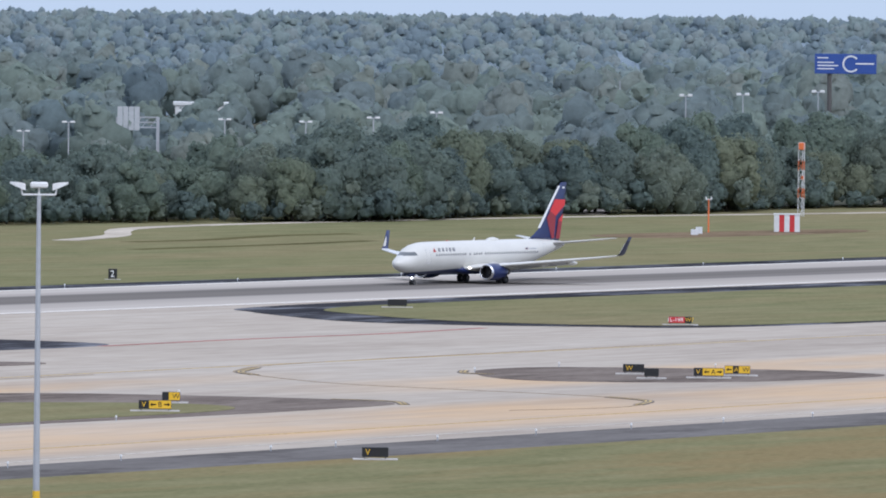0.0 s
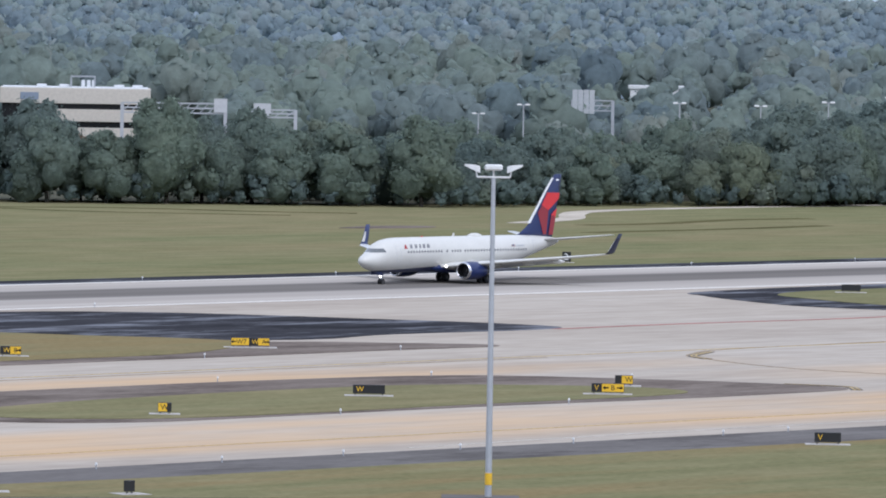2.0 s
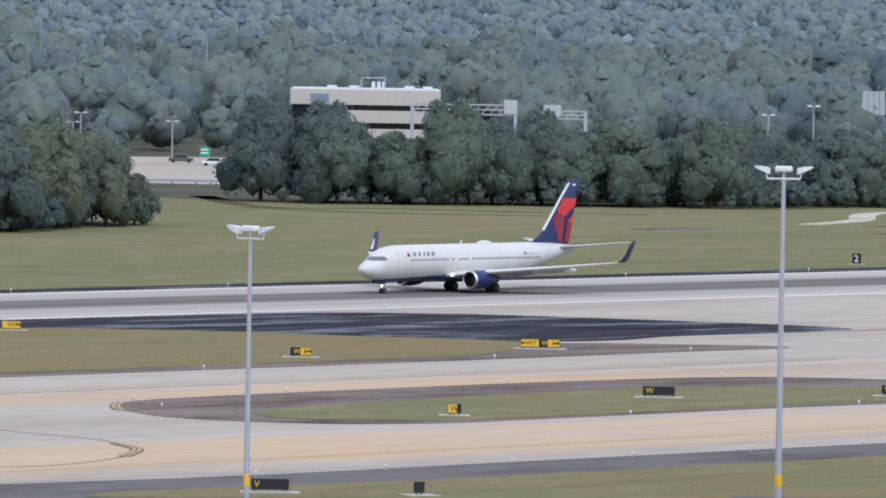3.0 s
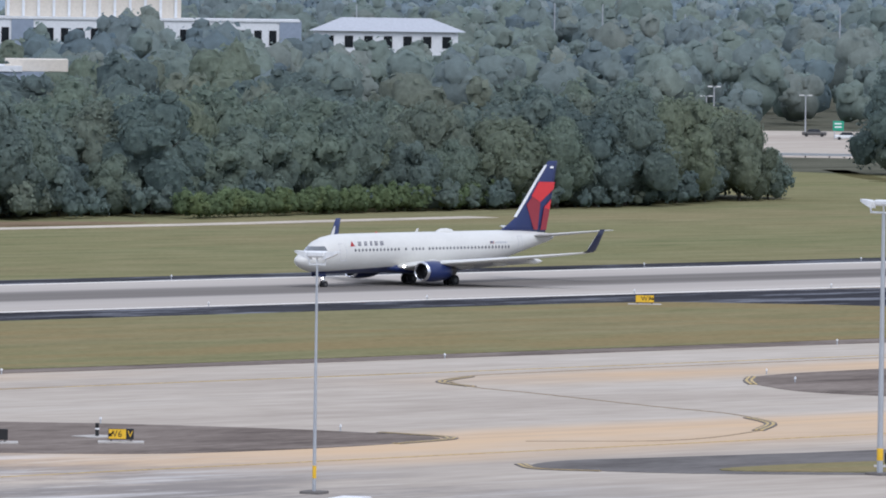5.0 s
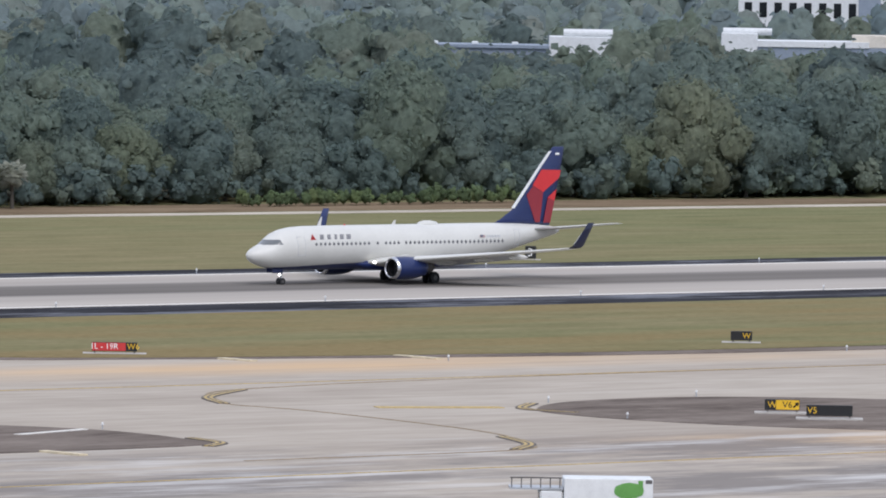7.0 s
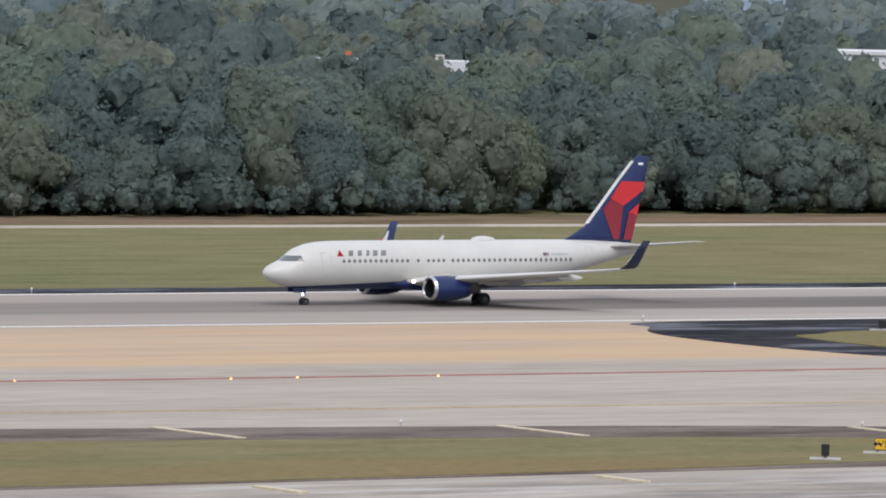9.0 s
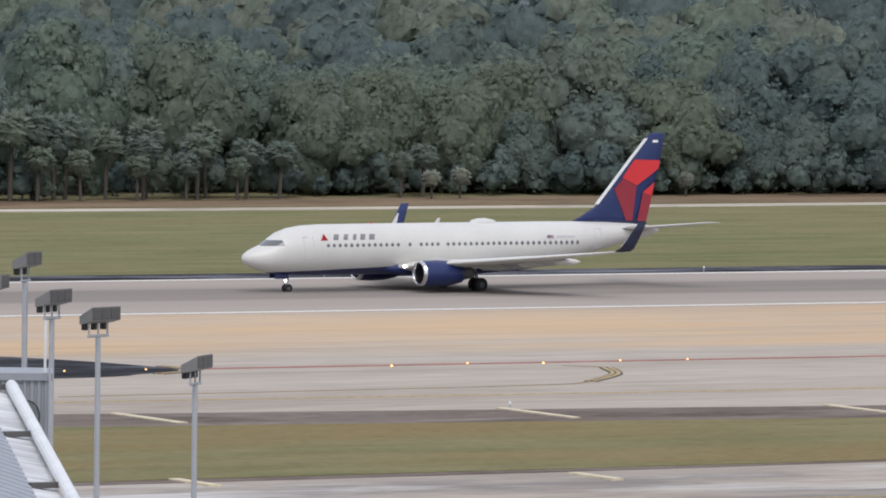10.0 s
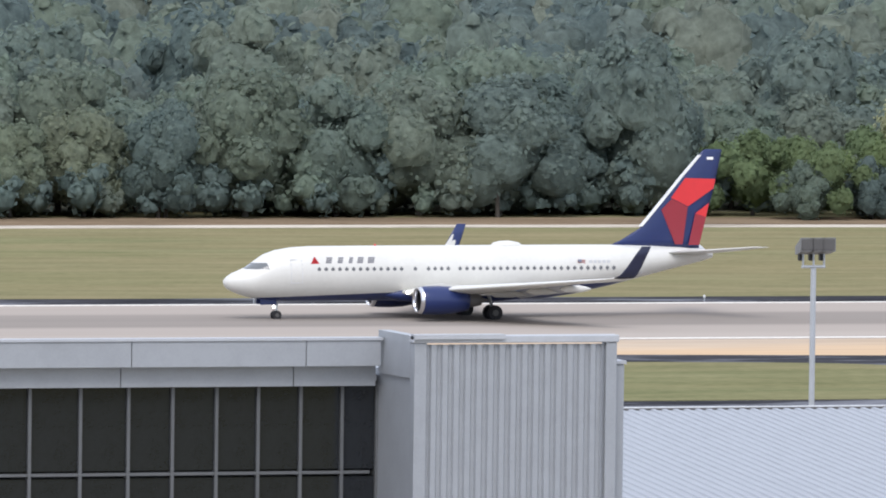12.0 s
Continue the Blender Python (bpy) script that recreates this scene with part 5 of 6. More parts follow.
lamp = None
for b, z in ((53.11, 10.0), (53.41, 11.8), (54.45, 12.6), (54.99, 12.3), (55.44, 13.2), (55.86, 14.3), (57.52, 18.1), (57.9, 18.4), (58.4, 19.1), (49.14, 6.9), (49.7, 9.2), (50.14, 9.2), (47.32, 7.6), (47.81, 6.0), (48.48, 6.5), (48.53, 8.3)):
    if lamp is None:
        lamp = street_lamp(10.0)
        lamp.matrix_basis = facing(b, 1645)
    else:
        c = copy_thing(lamp, facing(b, 1645))
        c.scale = (1, 1, z / 10)
for b, z, d in ((47.46, 21.1, 2100), (47.78, 21.0, 2100), (48.33, 18.8, 2100), (49.36, 21.0, 2100), (46.14, 20.1, 2100), (42.8, 18.4, 2100), (57.08, 17.2, 2100), (30.69, 11.3, 1650), (31.95, 9.5, 1650), (33.7, 9.3, 1650), (36.7, 11.0, 1480)):
    mst = thing("mast", facing(b, d), "thin pale mast rising above the trees", "mast")
    part("pole", tube_bm((0, 0, 0), (0, 0, z), 0.22, 0.12, 8), GALV, mst)


def saloon(m, mat):
    c = thing("car", m, "pale parked saloon car beside the road", "car", "cars by the road")
    part("body", box_bm(-2.3, 2.3, -0.9, 0.9, 0.3, 0.95, 0.15), mat, c)
    part("cabin", loft_bm([[(-1.5, -0.8, 0.95), (1.3, -0.8, 0.95), (1.3, 0.8, 0.95), (-1.5, 0.8, 0.95)], [(-0.9, -0.65, 1.45), (0.8, -0.65, 1.45), (0.8, 0.65, 1.45), (-0.9, 0.65, 1.45)]]), GLASS_DARK, c)
    for x in (-1.45, 1.45):
        for y in (-0.85, 0.85):
            part("tyre", tube_bm((x, y - 0.1, 0.32), (x, y + 0.1, 0.32), 0.32, seg=14), TYRE, c)
    return c


for b, d, mat in ((49.42, 1575, LAMP_WHITE), (49.55, 1570, LAMP_WHITE), (49.2, 1600, LAMP_GREY), (49.75, 1520, LAMP_WHITE), (50.5, 1500, LAMP_WHITE)):
    saloon(facing(b, d), mat)
gs = thing("road_sign", facing(49.36, 1580), "green road direction sign on two posts", "road sign")
part("panel", box_bm(-1.0, 1.0, -0.06, 0.06, 1.6, 3.4, 0.03), GREEN_SIGN, gs)
for x in (-0.7, 0.7):
    part("post", box_bm(x - 0.07, x + 0.07, 0.06, 0.2, 0, 3.3), GALV, gs)
for z in (2.9, 2.3):
    part("text_bar", box_bm(-0.7, 0.6, -0.09, -0.06, z - 0.12, z + 0.12), SIGN_WHITE, gs, "line of white writing")
rail = thing("guard_rail", facing(49.3, 1432), "dark low guard rail along the road", "guard rail")
part("beam", box_bm(-45, 45, -0.1, 0.1, 0.45, 0.85), GALV, rail)
for i in range(23):
    part("post", box_bm(-44 + i * 4, -43.8 + i * 4, 0.1, 0.25, 0, 0.85), LAMP_GREY, rail)


# ---- airfield signs ----
def arrow(x, z, size, turn, parent, material):
    """A flat arrow that faces -y; turn 0 points along +x."""
    bm = bmesh.new()
    shape = [(-0.5, -0.11), (0.08, -0.11), (0.08, -0.34), (0.5, 0), (0.08, 0.34), (0.08, 0.11), (-0.5, 0.11)]
    c, s = math.cos(radians(turn)), math.sin(radians(turn))
    bm.faces.new([bm.verts.new((x + size * (a * c - b * s), 0, z + size * (a * s + b * c))) for a, b in shape])
    bmesh.ops.solidify(bm, geom=bm.faces[:], thickness=0.012)
    ob = part("arrow", bm, material, parent)
    ob.location.y = -0.135
    return ob


def airfield_sign(x, y, panels, turn, label, h=0.9):
    """A box sign on short legs over a concrete pad; panels: width, face, ink, text, arrows."""
    total = sum(p[0] for p in panels)
    s = thing("taxiway_sign", pose(x, y, 0.13, 0, 0, turn), label, "airfield sign", "signs of the airfield")
    part("housing", box_bm(-total / 2, total / 2, -0.11, 0.11, 0.16, h, 0.03), SIGN_BLACK, s)
    part("pad", box_bm(-total / 2 - 0.7, total / 2 + 0.7, -1.3, 0.9, -0.1, 0.03), CONCRETE_PAD, s, "pale concrete pad")
    for k in range(max(2, int(total / 1.2))):
        lx = -total / 2 + 0.2 + k * (total - 0.4) / max(1, int(total / 1.2) - 1 if total > 2.4 else 1)
        part("leg", box_bm(lx - 0.05, lx + 0.05, -0.05, 0.05, 0, 0.16), LAMP_GREY, s)
    u = -total / 2
    for w, face, ink, text, marks in panels:
        part("face", box_bm(u + 0.03, u + w - 0.03, -0.125, -0.1, 0.2, h - 0.04), face, s)
        if text:
            span = 0.36 * len(text)
            lettering(text, 0.62, (u + w / 2 - span / 2, -0.13, 0.33), s, ink)
        for off, deg in marks:
            arrow(u + w / 2 + off, (h + 0.16) / 2, 0.5, deg, s, ink)
        u += w
    return s


CONCRETE_PAD = paint("pale_concrete", (0.44, 0.41, 0.37), 0.85)
K, Y, R, Wt = SIGN_BLACK, SIGN_YELLOW, SIGN_RED, SIGN_WHITE
LOC, DIRS, MAND, BACK = "black and yellow taxiway location sign on a concrete pad", "yellow and black taxiway direction sign in the grass", "red runway holding position sign in the grass", "dark back of a taxiway sign on short legs"
airfield_sign(535.1, 368.1, [(0.85, K, Y, "V", ()), (1.15, K, Y, "", ())], -54, LOC)
airfield_sign(585.6, 425.4, [(0.85, K, Y, "V", ()), (1.9, Y, K, "B", ((-0.6, 180), (0.6, 0)))], -54, DIRS)
airfield_sign(599.1, 433.5, [(0.55, K, Y, "", ()), (1.0, Y, K, "W", ())], -54, DIRS)
airfield_sign(679.3, 437.9, [(0.9, K, Y, "W", ()), (1.1, K, Y, "", ())], -57, LOC)
airfield_sign(672.3, 431.4, [(1.36, K, Y, "", ())], -57, BACK)
airfield_sign(677.5, 428.4, [(0.8, K, Y, "V", ()), (2.0, Y, K, "A", ((-0.6, 180), (0.6, 0)))], -57, DIRS)
airfield_sign(683.8, 429.2, [(0.8, Y, K, "", ((0, 180),)), (0.5, K, Y, "A", ()), (1.1, Y, K, "W", ())], -57, DIRS)
airfield_sign(809.6, 554.1, [(2.19, K, Y, "", ())], -55, BACK)
airfield_sign(789.7, 503.1, [(1.8, R, Wt, "1L-19R", ()), (0.72, K, Y, "W7", ())], -57, MAND, 0.88)
airfield_sign(630.8, 499.7, [(1.7, Y, K, "W7", ((-0.6, 180),)), (0.8, K, Y, "W", ()), (1.1, Y, K, "A", ((0.32, 0),))], -51, DIRS)
airfield_sign(596.4, 500.1, [(0.9, K, Y, "W", ()), (1.0, Y, K, "B", ((0.3, 0),))], -50, DIRS)
airfield_sign(565.6, 435.4, [(0.9, K, Y, "W", ()), (1.77, K, Y, "", ())], -52, LOC)
airfield_sign(527.4, 426.3, [(0.75, Y, K, "W", ()), (0.32, K, Y, "", ())], -51, DIRS)
airfield_sign(437.1, 369.0, [(0.75, K, Y, "V", ()), (1.77, K, Y, "", ())], -49, LOC)
airfield_sign(443.0, 361.0, [(0.75, K, Wt, "", ())], -25, BACK)
airfield_sign(470.2, 502.4, [(0.85, K, Y, "", ()), (0.55, K, Y, "W", ()), (0.32, K, Y, "", ())], -43, LOC)
airfield_sign(406.4, 430.0, [(0.75, K, Y, "W", ()), (1.66, Y, K, "V6", ((0.58, 45),))], -43, DIRS)
airfield_sign(404.6, 423.4, [(0.85, K, Y, "V5", ()), (2.3, K, Y, "", ())], -43, LOC)
airfield_sign(412.7, 418.4, [(1.25, Y, K, "V6", ((-0.42, 225),)), (0.5, K, Y, "V", ())], -44, DIRS)
airfield_sign(616.3, 553.2, [(1.8, Y, K, "W7", ((0.65, 0),))], -48, DIRS)
airfield_sign(411.8, 509.9, [(2.6, R, Wt, "1L - 19R", ()), (0.85, K, Y, "W6", ())], -39, MAND, 0.85)
airfield_sign(335.7, 432.9, [(0.95, K, Y, "V5", ()), (1.7, Y, K, "W", ((-0.5, 180), (0.5, 0)))], -38, DIRS)
airfield_sign(316.7, 430.3, [(1.1, Y, K, "V5", ((-0.4, 180),)), (0.5, K, Y, "V", ()), (0.9, Y, K, "U", ((0.3, 45),))], -36, DIRS)
airfield_sign(243.3, 509.2, [(1.2, K, Y, "W6", ()), (2.7, R, Wt, "1L - 19R", ())], -25, MAND, 0.93)
airfield_sign(407.5, 554.9, [(1.63, K, Y, "", ())], -36, BACK, 0.8)
airfield_sign(309.0, 427.0, [(0.5, K, Y, "", ())], -36, BACK, 0.9)


def distance_marker(x, y, text, turn):
    s = thing("distance_marker", pose(x, y, 0, 0, 0, turn), "black runway distance marker with a white number", "airfield sign")
    part("panel", box_bm(-0.55, 0.55, -0.1, 0.1, 0.12, 1.35, 0.04), SIGN_BLACK, s)
    for lx in (-0.4, 0.4):
        part("leg", box_bm(lx - 0.05, lx + 0.05, -0.05, 0.05, 0, 0.14), LAMP_GREY, s)
    part("pad", box_bm(-1.0, 1.0, -0.8, 0.7, -0.1, 0.04), CONCRETE_PAD, s, "pale concrete pad")
    lettering(text, 1.15, (-0.33, -0.12, 0.34), s, SIGN_WHITE)


distance_marker(865.7, 635.6, "2", -53)
distance_marker(564.3, 633.6, "3", -41)
distance_marker(269.7, 635.4, "4", -65)

# ---- markings ----
LINE_WORN = paint("line_worn", (0.3, 0.22, 0.12), 0.8, wear=0.4)
def line(name, points, width, mat, label, z=0.085, dash=0, steps=6):
    return flat(name, band_bm(points, width, 0.0, z, steps, dash), mat, label, "marking")


line("runway_edge_line_near", [(-300, 572.2), (300, 572.2), (390, 572.2)], 0.9, LINE_WHITE, "white painted runway edge line")
line("runway_edge_line_east", [(390, 572.2), (700, 572.2), (1500, 572.2)], 0.9, LINE_WHITE, "white painted runway edge line")
line("runway_edge_line_far", [(-300, 617.3), (600, 617.3), (1500, 617.3)], 0.9, LINE_WHITE, "white painted runway edge line")
for i, pts in enumerate(([(438, 404), (448, 399), (462, 403.6), (470, 409.5), (477, 419.4), (480, 430), (486, 447.5), (489, 457), (498, 466.5), (520, 470), (640, 472)],
                         [(610, 405.7), (622, 402.4), (633, 406.7), (638, 415), (640, 430), (642, 445.8), (651, 461.5), (659, 469), (680, 474), (760, 476)],
                         [(340, 408), (362, 408.2), (368, 413.5), (374, 425), (378, 446), (378, 456), (383, 464), (392, 469.5), (420, 473), (500, 474)],
                         [(240, 486), (273, 487.3), (281, 490), (287, 497), (290, 503), (288, 506)])):
    line("turn_line_border_%d" % i, pts, 0.26, LINE_WORN, "worn taxiway turn line", 0.07)
for i, (a, b, c) in enumerate((((489, 457), (492, 463), (500, 467.5)), ((462, 403.6), (469.5, 409), (474, 415)), ((651, 461.5), (655, 466), (664, 470.5)), ((627, 403.6), (634, 407.2), (637.5, 413.5)), ((378, 456), (382, 462.5), (390, 468.5)), ((363, 408.6), (367.5, 412.5), (371, 419)), ((281, 490), (286.6, 496.5), (289.6, 503)),
                               ((428, 407), (436.3, 409.5), (437, 417)), ((393.6, 437), (393.3, 442), (398, 446.5)), ((612, 418), (616, 422), (615.5, 428)), ((520, 455), (515, 451), (511, 447)), ((257, 505.5), (261, 508.5), (261, 513)), ((669, 447), (669.5, 450.5), (674, 453.5)), ((347, 420), (350, 422.5), (351.3, 427)), ((417, 378), (415.3, 382), (418, 386)))):
    line("bend_mark_border_%d" % i, (a, b, c), 0.95, LINE_DARK, "dark border of a double yellow bend line", 0.095)
    line("bend_mark_%d" % i, (a, b, c), 0.62, LINE_YELLOW, "double yellow line at a bend", 0.11)
    line("bend_gap_%d" % i, (a, b, c), 0.16, LINE_DARK, "dark gap in a double yellow bend line", 0.125)
line("centre_line_near", [(200, 396), (436, 396), (700, 396), (1100, 394)], 0.18, LINE_YELLOW, "yellow taxiway centre line", 0.075)
line("centre_line_far", [(100, 488), (260, 480), (420, 474), (700, 474), (1100, 474)], 0.18, LINE_YELLOW, "yellow taxiway centre line", 0.075)
line("near_edge_line", [(505, 385), (530, 386.5), (560, 387), (700, 384), (1000, 381)], 0.25, LINE_FADED, "pale taxiway edge line", 0.075)
line("hold_line", [(262, 510), (300, 509.6), (345, 509.6), (375, 510)], 1.0, LINE_RED, "faded red hold line across the connector", 0.075)
line("hold_line_east", [(694, 511), (718, 512), (745, 511), (766, 513)], 1.0, LINE_RED, "faded red hold line across the connector", 0.075)
line("hold_line_yellow", [(385, 448), (389, 446), (393, 444)], 1.6, LINE_YELLOW, "short yellow hold mark", 0.085)
for x, a, b in ((212, 473.5, 464), (235.8, 470, 460.6), (261.3, 467, 457.5), (283, 463.6, 453), (306.5, 459.5, 449.5), (329.5, 452.5, 443.5)):
    flat("shoulder_bar", box_bm(x - 0.35, x + 0.35, b, a, 0.0, 0.15), LINE_CREAM, "pale bar painted on the asphalt shoulder", "marking")
for x, a, b in ((214, 419, 414), (237.5, 416, 411), (310.5, 419.5, 414.5), (334, 420.5, 416.5), (261, 416, 411), (286, 418, 413), (238.3, 518, 509), (415.3, 501.4, 497.5), (430.8, 499, 494)):
    flat("shoulder_bar", box_bm(x - 0.35, x + 0.35, b, a, 0.0, 0.16), LINE_CREAM, "pale bar painted on the asphalt shoulder", "marking")
for a, b in (((343, 434.5), (350.5, 437)),):
    line("island_bar", [a, b], 0.6, LINE_WHITE, "pale bar painted on the island", 0.12)


# ---- small lights along the edges ----
def edge_light(x, y, z=0.08, lit=None):
    s = thing("edge_light", pose(x, y, z), "small taxiway edge light on a short stem", "airfield light", "lights along the taxiways")
    part("stem", tube_bm((0, 0, 0), (0, 0, 0.32), 0.05, seg=6), GALV, s)
    part("lamp", tube_bm((0, 0, 0.32), (0, 0, 0.48), 0.1, 0.06, 8), lit or LAMP_WHITE, s)
    return s


base = edge_light(539.4, 380.8)
for x in range(450, 700, 14):
    if abs(x - 540) > 6:
        copy_thing(base, pose(x, 381.2 - (x - 450) * 0.005, 0.08))
for x in range(395, 700, 30):
    copy_thing(base, pose(x, 571.4, 0.06))
for x in range(150, 1200, 36):
    copy_thing(base, pose(x, 619.5, 0.05))
for x, y in ((524, 457), (545, 458.5), (575, 459), (600, 455), (612, 442), (516, 447), (540, 418.5), (570, 418), (672, 451), (688, 452), (697, 440), (400, 447), (415, 448), (428, 436), (436, 420), (392, 430), (430, 492), (470, 490), (520, 489), (570, 489), (610, 488.5), (640, 489), (345, 447), (352, 437), (330, 452), (262, 467), (300, 461)):
    copy_thing(base, pose(x, y, 0.04))
for x, y in ((276.2, 508.7), (282.5, 509.5), (287.9, 508.6), (294.4, 509.4), (299.7, 509.3), (316.7, 508.5), (322.5, 509.0), (334.0, 508.5), (252, 509.5), (258, 509.4)):
    g = thing("guard_light", pose(x, y, 0.04), "lit amber light set into the pavement", "airfield light", "lights of the hold line")
    part("lens", tube_bm((0, 0, 0), (0, 0, 0.12), 0.09, 0.06, 10), GUARD_LIGHT, g)
for x, y in ((421.1, 430.2),):
    b = thing("marker_post", pose(x - 5, y - 6, 0.08), "short black and white post on a pale slab", "post")
    part("post", tube_bm((0, 0, 0), (0, 0, 0.95), 0.13, 0.13, 10), SIGN_BLACK, b)
    part("collar", tube_bm((0, 0, 0.5), (0, 0, 0.6), 0.15, 0.15, 10), SIGN_WHITE, b)
    part("slab", box_bm(-1.3, 1.3, -1.2, 1.2, -0.05, 0.05), CONCRETE_PAD, b)


# ---- navigation aids beside the runway ----
def lattice_tower():
    t = thing("lattice_tower", pose(1232, 761, 0, 0, 0, 20), "red and white steel lattice tower", "tower")
    for k in range(8):
        z0, z1 = k * 1.55, (k + 1) * 1.55
        mat = ORANGE if k % 3 == 2 else LAMP_WHITE
        bm = bmesh.new()
        for a in range(3):
            p, q = (0.6 * math.cos(a * 2.094), 0.6 * math.sin(a * 2.094)), (0.6 * math.cos((a + 1) * 2.094), 0.6 * math.sin((a + 1) * 2.094))
            tube_bm((*p, z0), (*p, z1), 0.055, seg=6, bm=bm)
            tube_bm((*p, z0), (*q, z1), 0.03, seg=5, bm=bm)
            tube_bm((*p, z1), (*q, z1), 0.03, seg=5, bm=bm)
        part("section", bm, mat, t)
    part("antenna", box_bm(-0.9, 0.9, -0.4, 0.4, 11.2, 12.4, 0.1), ORANGE, t)
    part("antenna", box_bm(0.3, 1.1, -0.2, 0.2, 6.2, 6.8, 0.05), ORANGE, t)
    s = thing("equipment_hut", pose(1142, 708, 0, 0, 0, -58), "small red and white striped equipment hut", "hut")
    for i in range(5):
        part("wall_stripe", box_bm(-2.0 + i * 0.8, -1.2 + i * 0.8, -1.0, 1.2, 0, 2.7), SIGN_RED if i % 2 else LAMP_WHITE, s)
    part("roof", box_bm(-2.1, 2.1, -1.1, 1.3, 2.7, 2.85), LAMP_WHITE, s)
    m = thing("wind_mast", pose(1127, 713, 0, 0, 0, -58), "thin orange mast with white instruments", "mast")
    part("pole", tube_bm((0, 0, 0), (0, 0, 5.2), 0.14, 0.1, 8), ORANGE, m)
    part("crossarm", box_bm(-0.5, 0.5, -0.05, 0.05, 5.1, 5.25), LAMP_WHITE, m)
    for x in (-0.4, 0.4):
        part("cup", tube_bm((x, 0, 5.25), (x, 0, 5.6), 0.12, 0.08, 8), LAMP_WHITE, m)
    for x, y, h in ((1118, 709, 1.1), (1115, 708, 0.8), (1112, 706, 0.9)):
        e = thing("equipment_cabinet", pose(x, y, 0, 0, 0, -58), "small pale equipment cabinet in the grass", "cabinet")
        part("body", box_bm(-0.5, 0.5, -0.3, 0.3, 0.1, h, 0.03), PALE, e)
        part("foot", box_bm(-0.55, 0.55, -0.35, 0.35, 0, 0.1), CONCRETE_PAD, e)
    flat("equipment_pad", slab_bm(rounded([(1095, 700), (1150, 700), (1160, 712), (1100, 716)]), -0.1, 0.04), VERGE, "bare earth pad round the equipment")


lattice_tower()


# ---- high light masts on the near lawn ----
def light_mast(x, y, h, turn, thick, spread, label):
    m = thing("light_mast", pose(x, y, 0.1, 0, 0, turn), label, "light mast", "tall apron light masts")
    part("pole", tube_bm((0, 0, 0), (0, 0, h - 0.9), thick, thick * 0.6, 14), GALV, m)
    part("band", tube_bm((0, 0, 0.9), (0, 0, 1.7), thick * 1.06, thick * 1.06, 14), SIGN_YELLOW, m, "orange-yellow reflective band")
    part("foot", box_bm(-0.7, 0.7, -0.7, 0.7, -0.15, 0.12, 0.03), GREY_ASPHALT, m)
    y_ = part("yoke", tube_bm((-spread * 0.55, 0, h - 0.85), (spread * 0.55, 0, h - 0.85), 0.07, seg=8), LAMP_WHITE, m)
    for sx in (-1, 0, 1):
        part("riser", tube_bm((sx * spread * 0.55, 0, h - 0.85), (sx * spread * 0.6, 0, h - 0.25), 0.06, seg=8), LAMP_WHITE, y_)
    for sx in (-1, 1):
        bm = loft_bm([[(sx * (spread * 0.45 + u), -w, h - 0.25 + z - t), (sx * (spread * 0.45 + u), w, h - 0.25 + z - t), (sx * (spread * 0.45 + u), w, h - 0.25 + z + t), (sx * (spread * 0.45 + u), -w, h - 0.25 + z + t)] for u, w, z, t in ((0, 0.22, -0.1, 0.22), (0.3, 0.3, 0, 0.2), (0.75, 0.26, 0.12, 0.12), (1.05, 0.12, 0.2, 0.05))])
        part("lamp_head", bm, LAMP_WHITE, m)
    part("lamp_head", box_bm(-0.6, 0.6, -0.35, 0.35, h - 0.4, h, 0.1), LAMP_WHITE, m)


MAST = "tall galvanised light mast with three white lamp heads"
light_mast(459.2, 343.3, 22.3, -53, 0.235, 2.0, MAST)
light_mast(429.6, 364.7, 18.0, -90, 0.2, 2.0, MAST)
light_mast(384.7, 372.8, 15.1, -70, 0.12, 1.0, MAST)
pad = thing("concrete_pad", pose(459, 343.8, 0.13, 0, 0, -53), "grey concrete pad round the mast in the grass", "pad")
part("slab", box_bm(-2.6, 2.6, -2.2, 2.2, -0.1, 0.05, 0.02), GREY_ASPHALT, pad)


# ---- the near buildings and flood lights beside the apron ----
def ribbed_bm(x0, x1, pitch, depth, z0, z1, y):
    """A wall sheet of upright trapezoid ribs that faces -y."""
    pts, x = [], x0
    while x < x1 - 1e-6:
        for u, d in ((0.0, 0), (0.3, 0), (0.42, -depth), (0.86, -depth)):
            if x + u * pitch <= x1:
                pts.append((x + u * pitch, y + d))
        x += pitch
    pts.append((x1, y))
    return loft_bm([[(px, py, z0) for px, py in pts], [(px, py, z1) for px, py in pts]], closed=False)


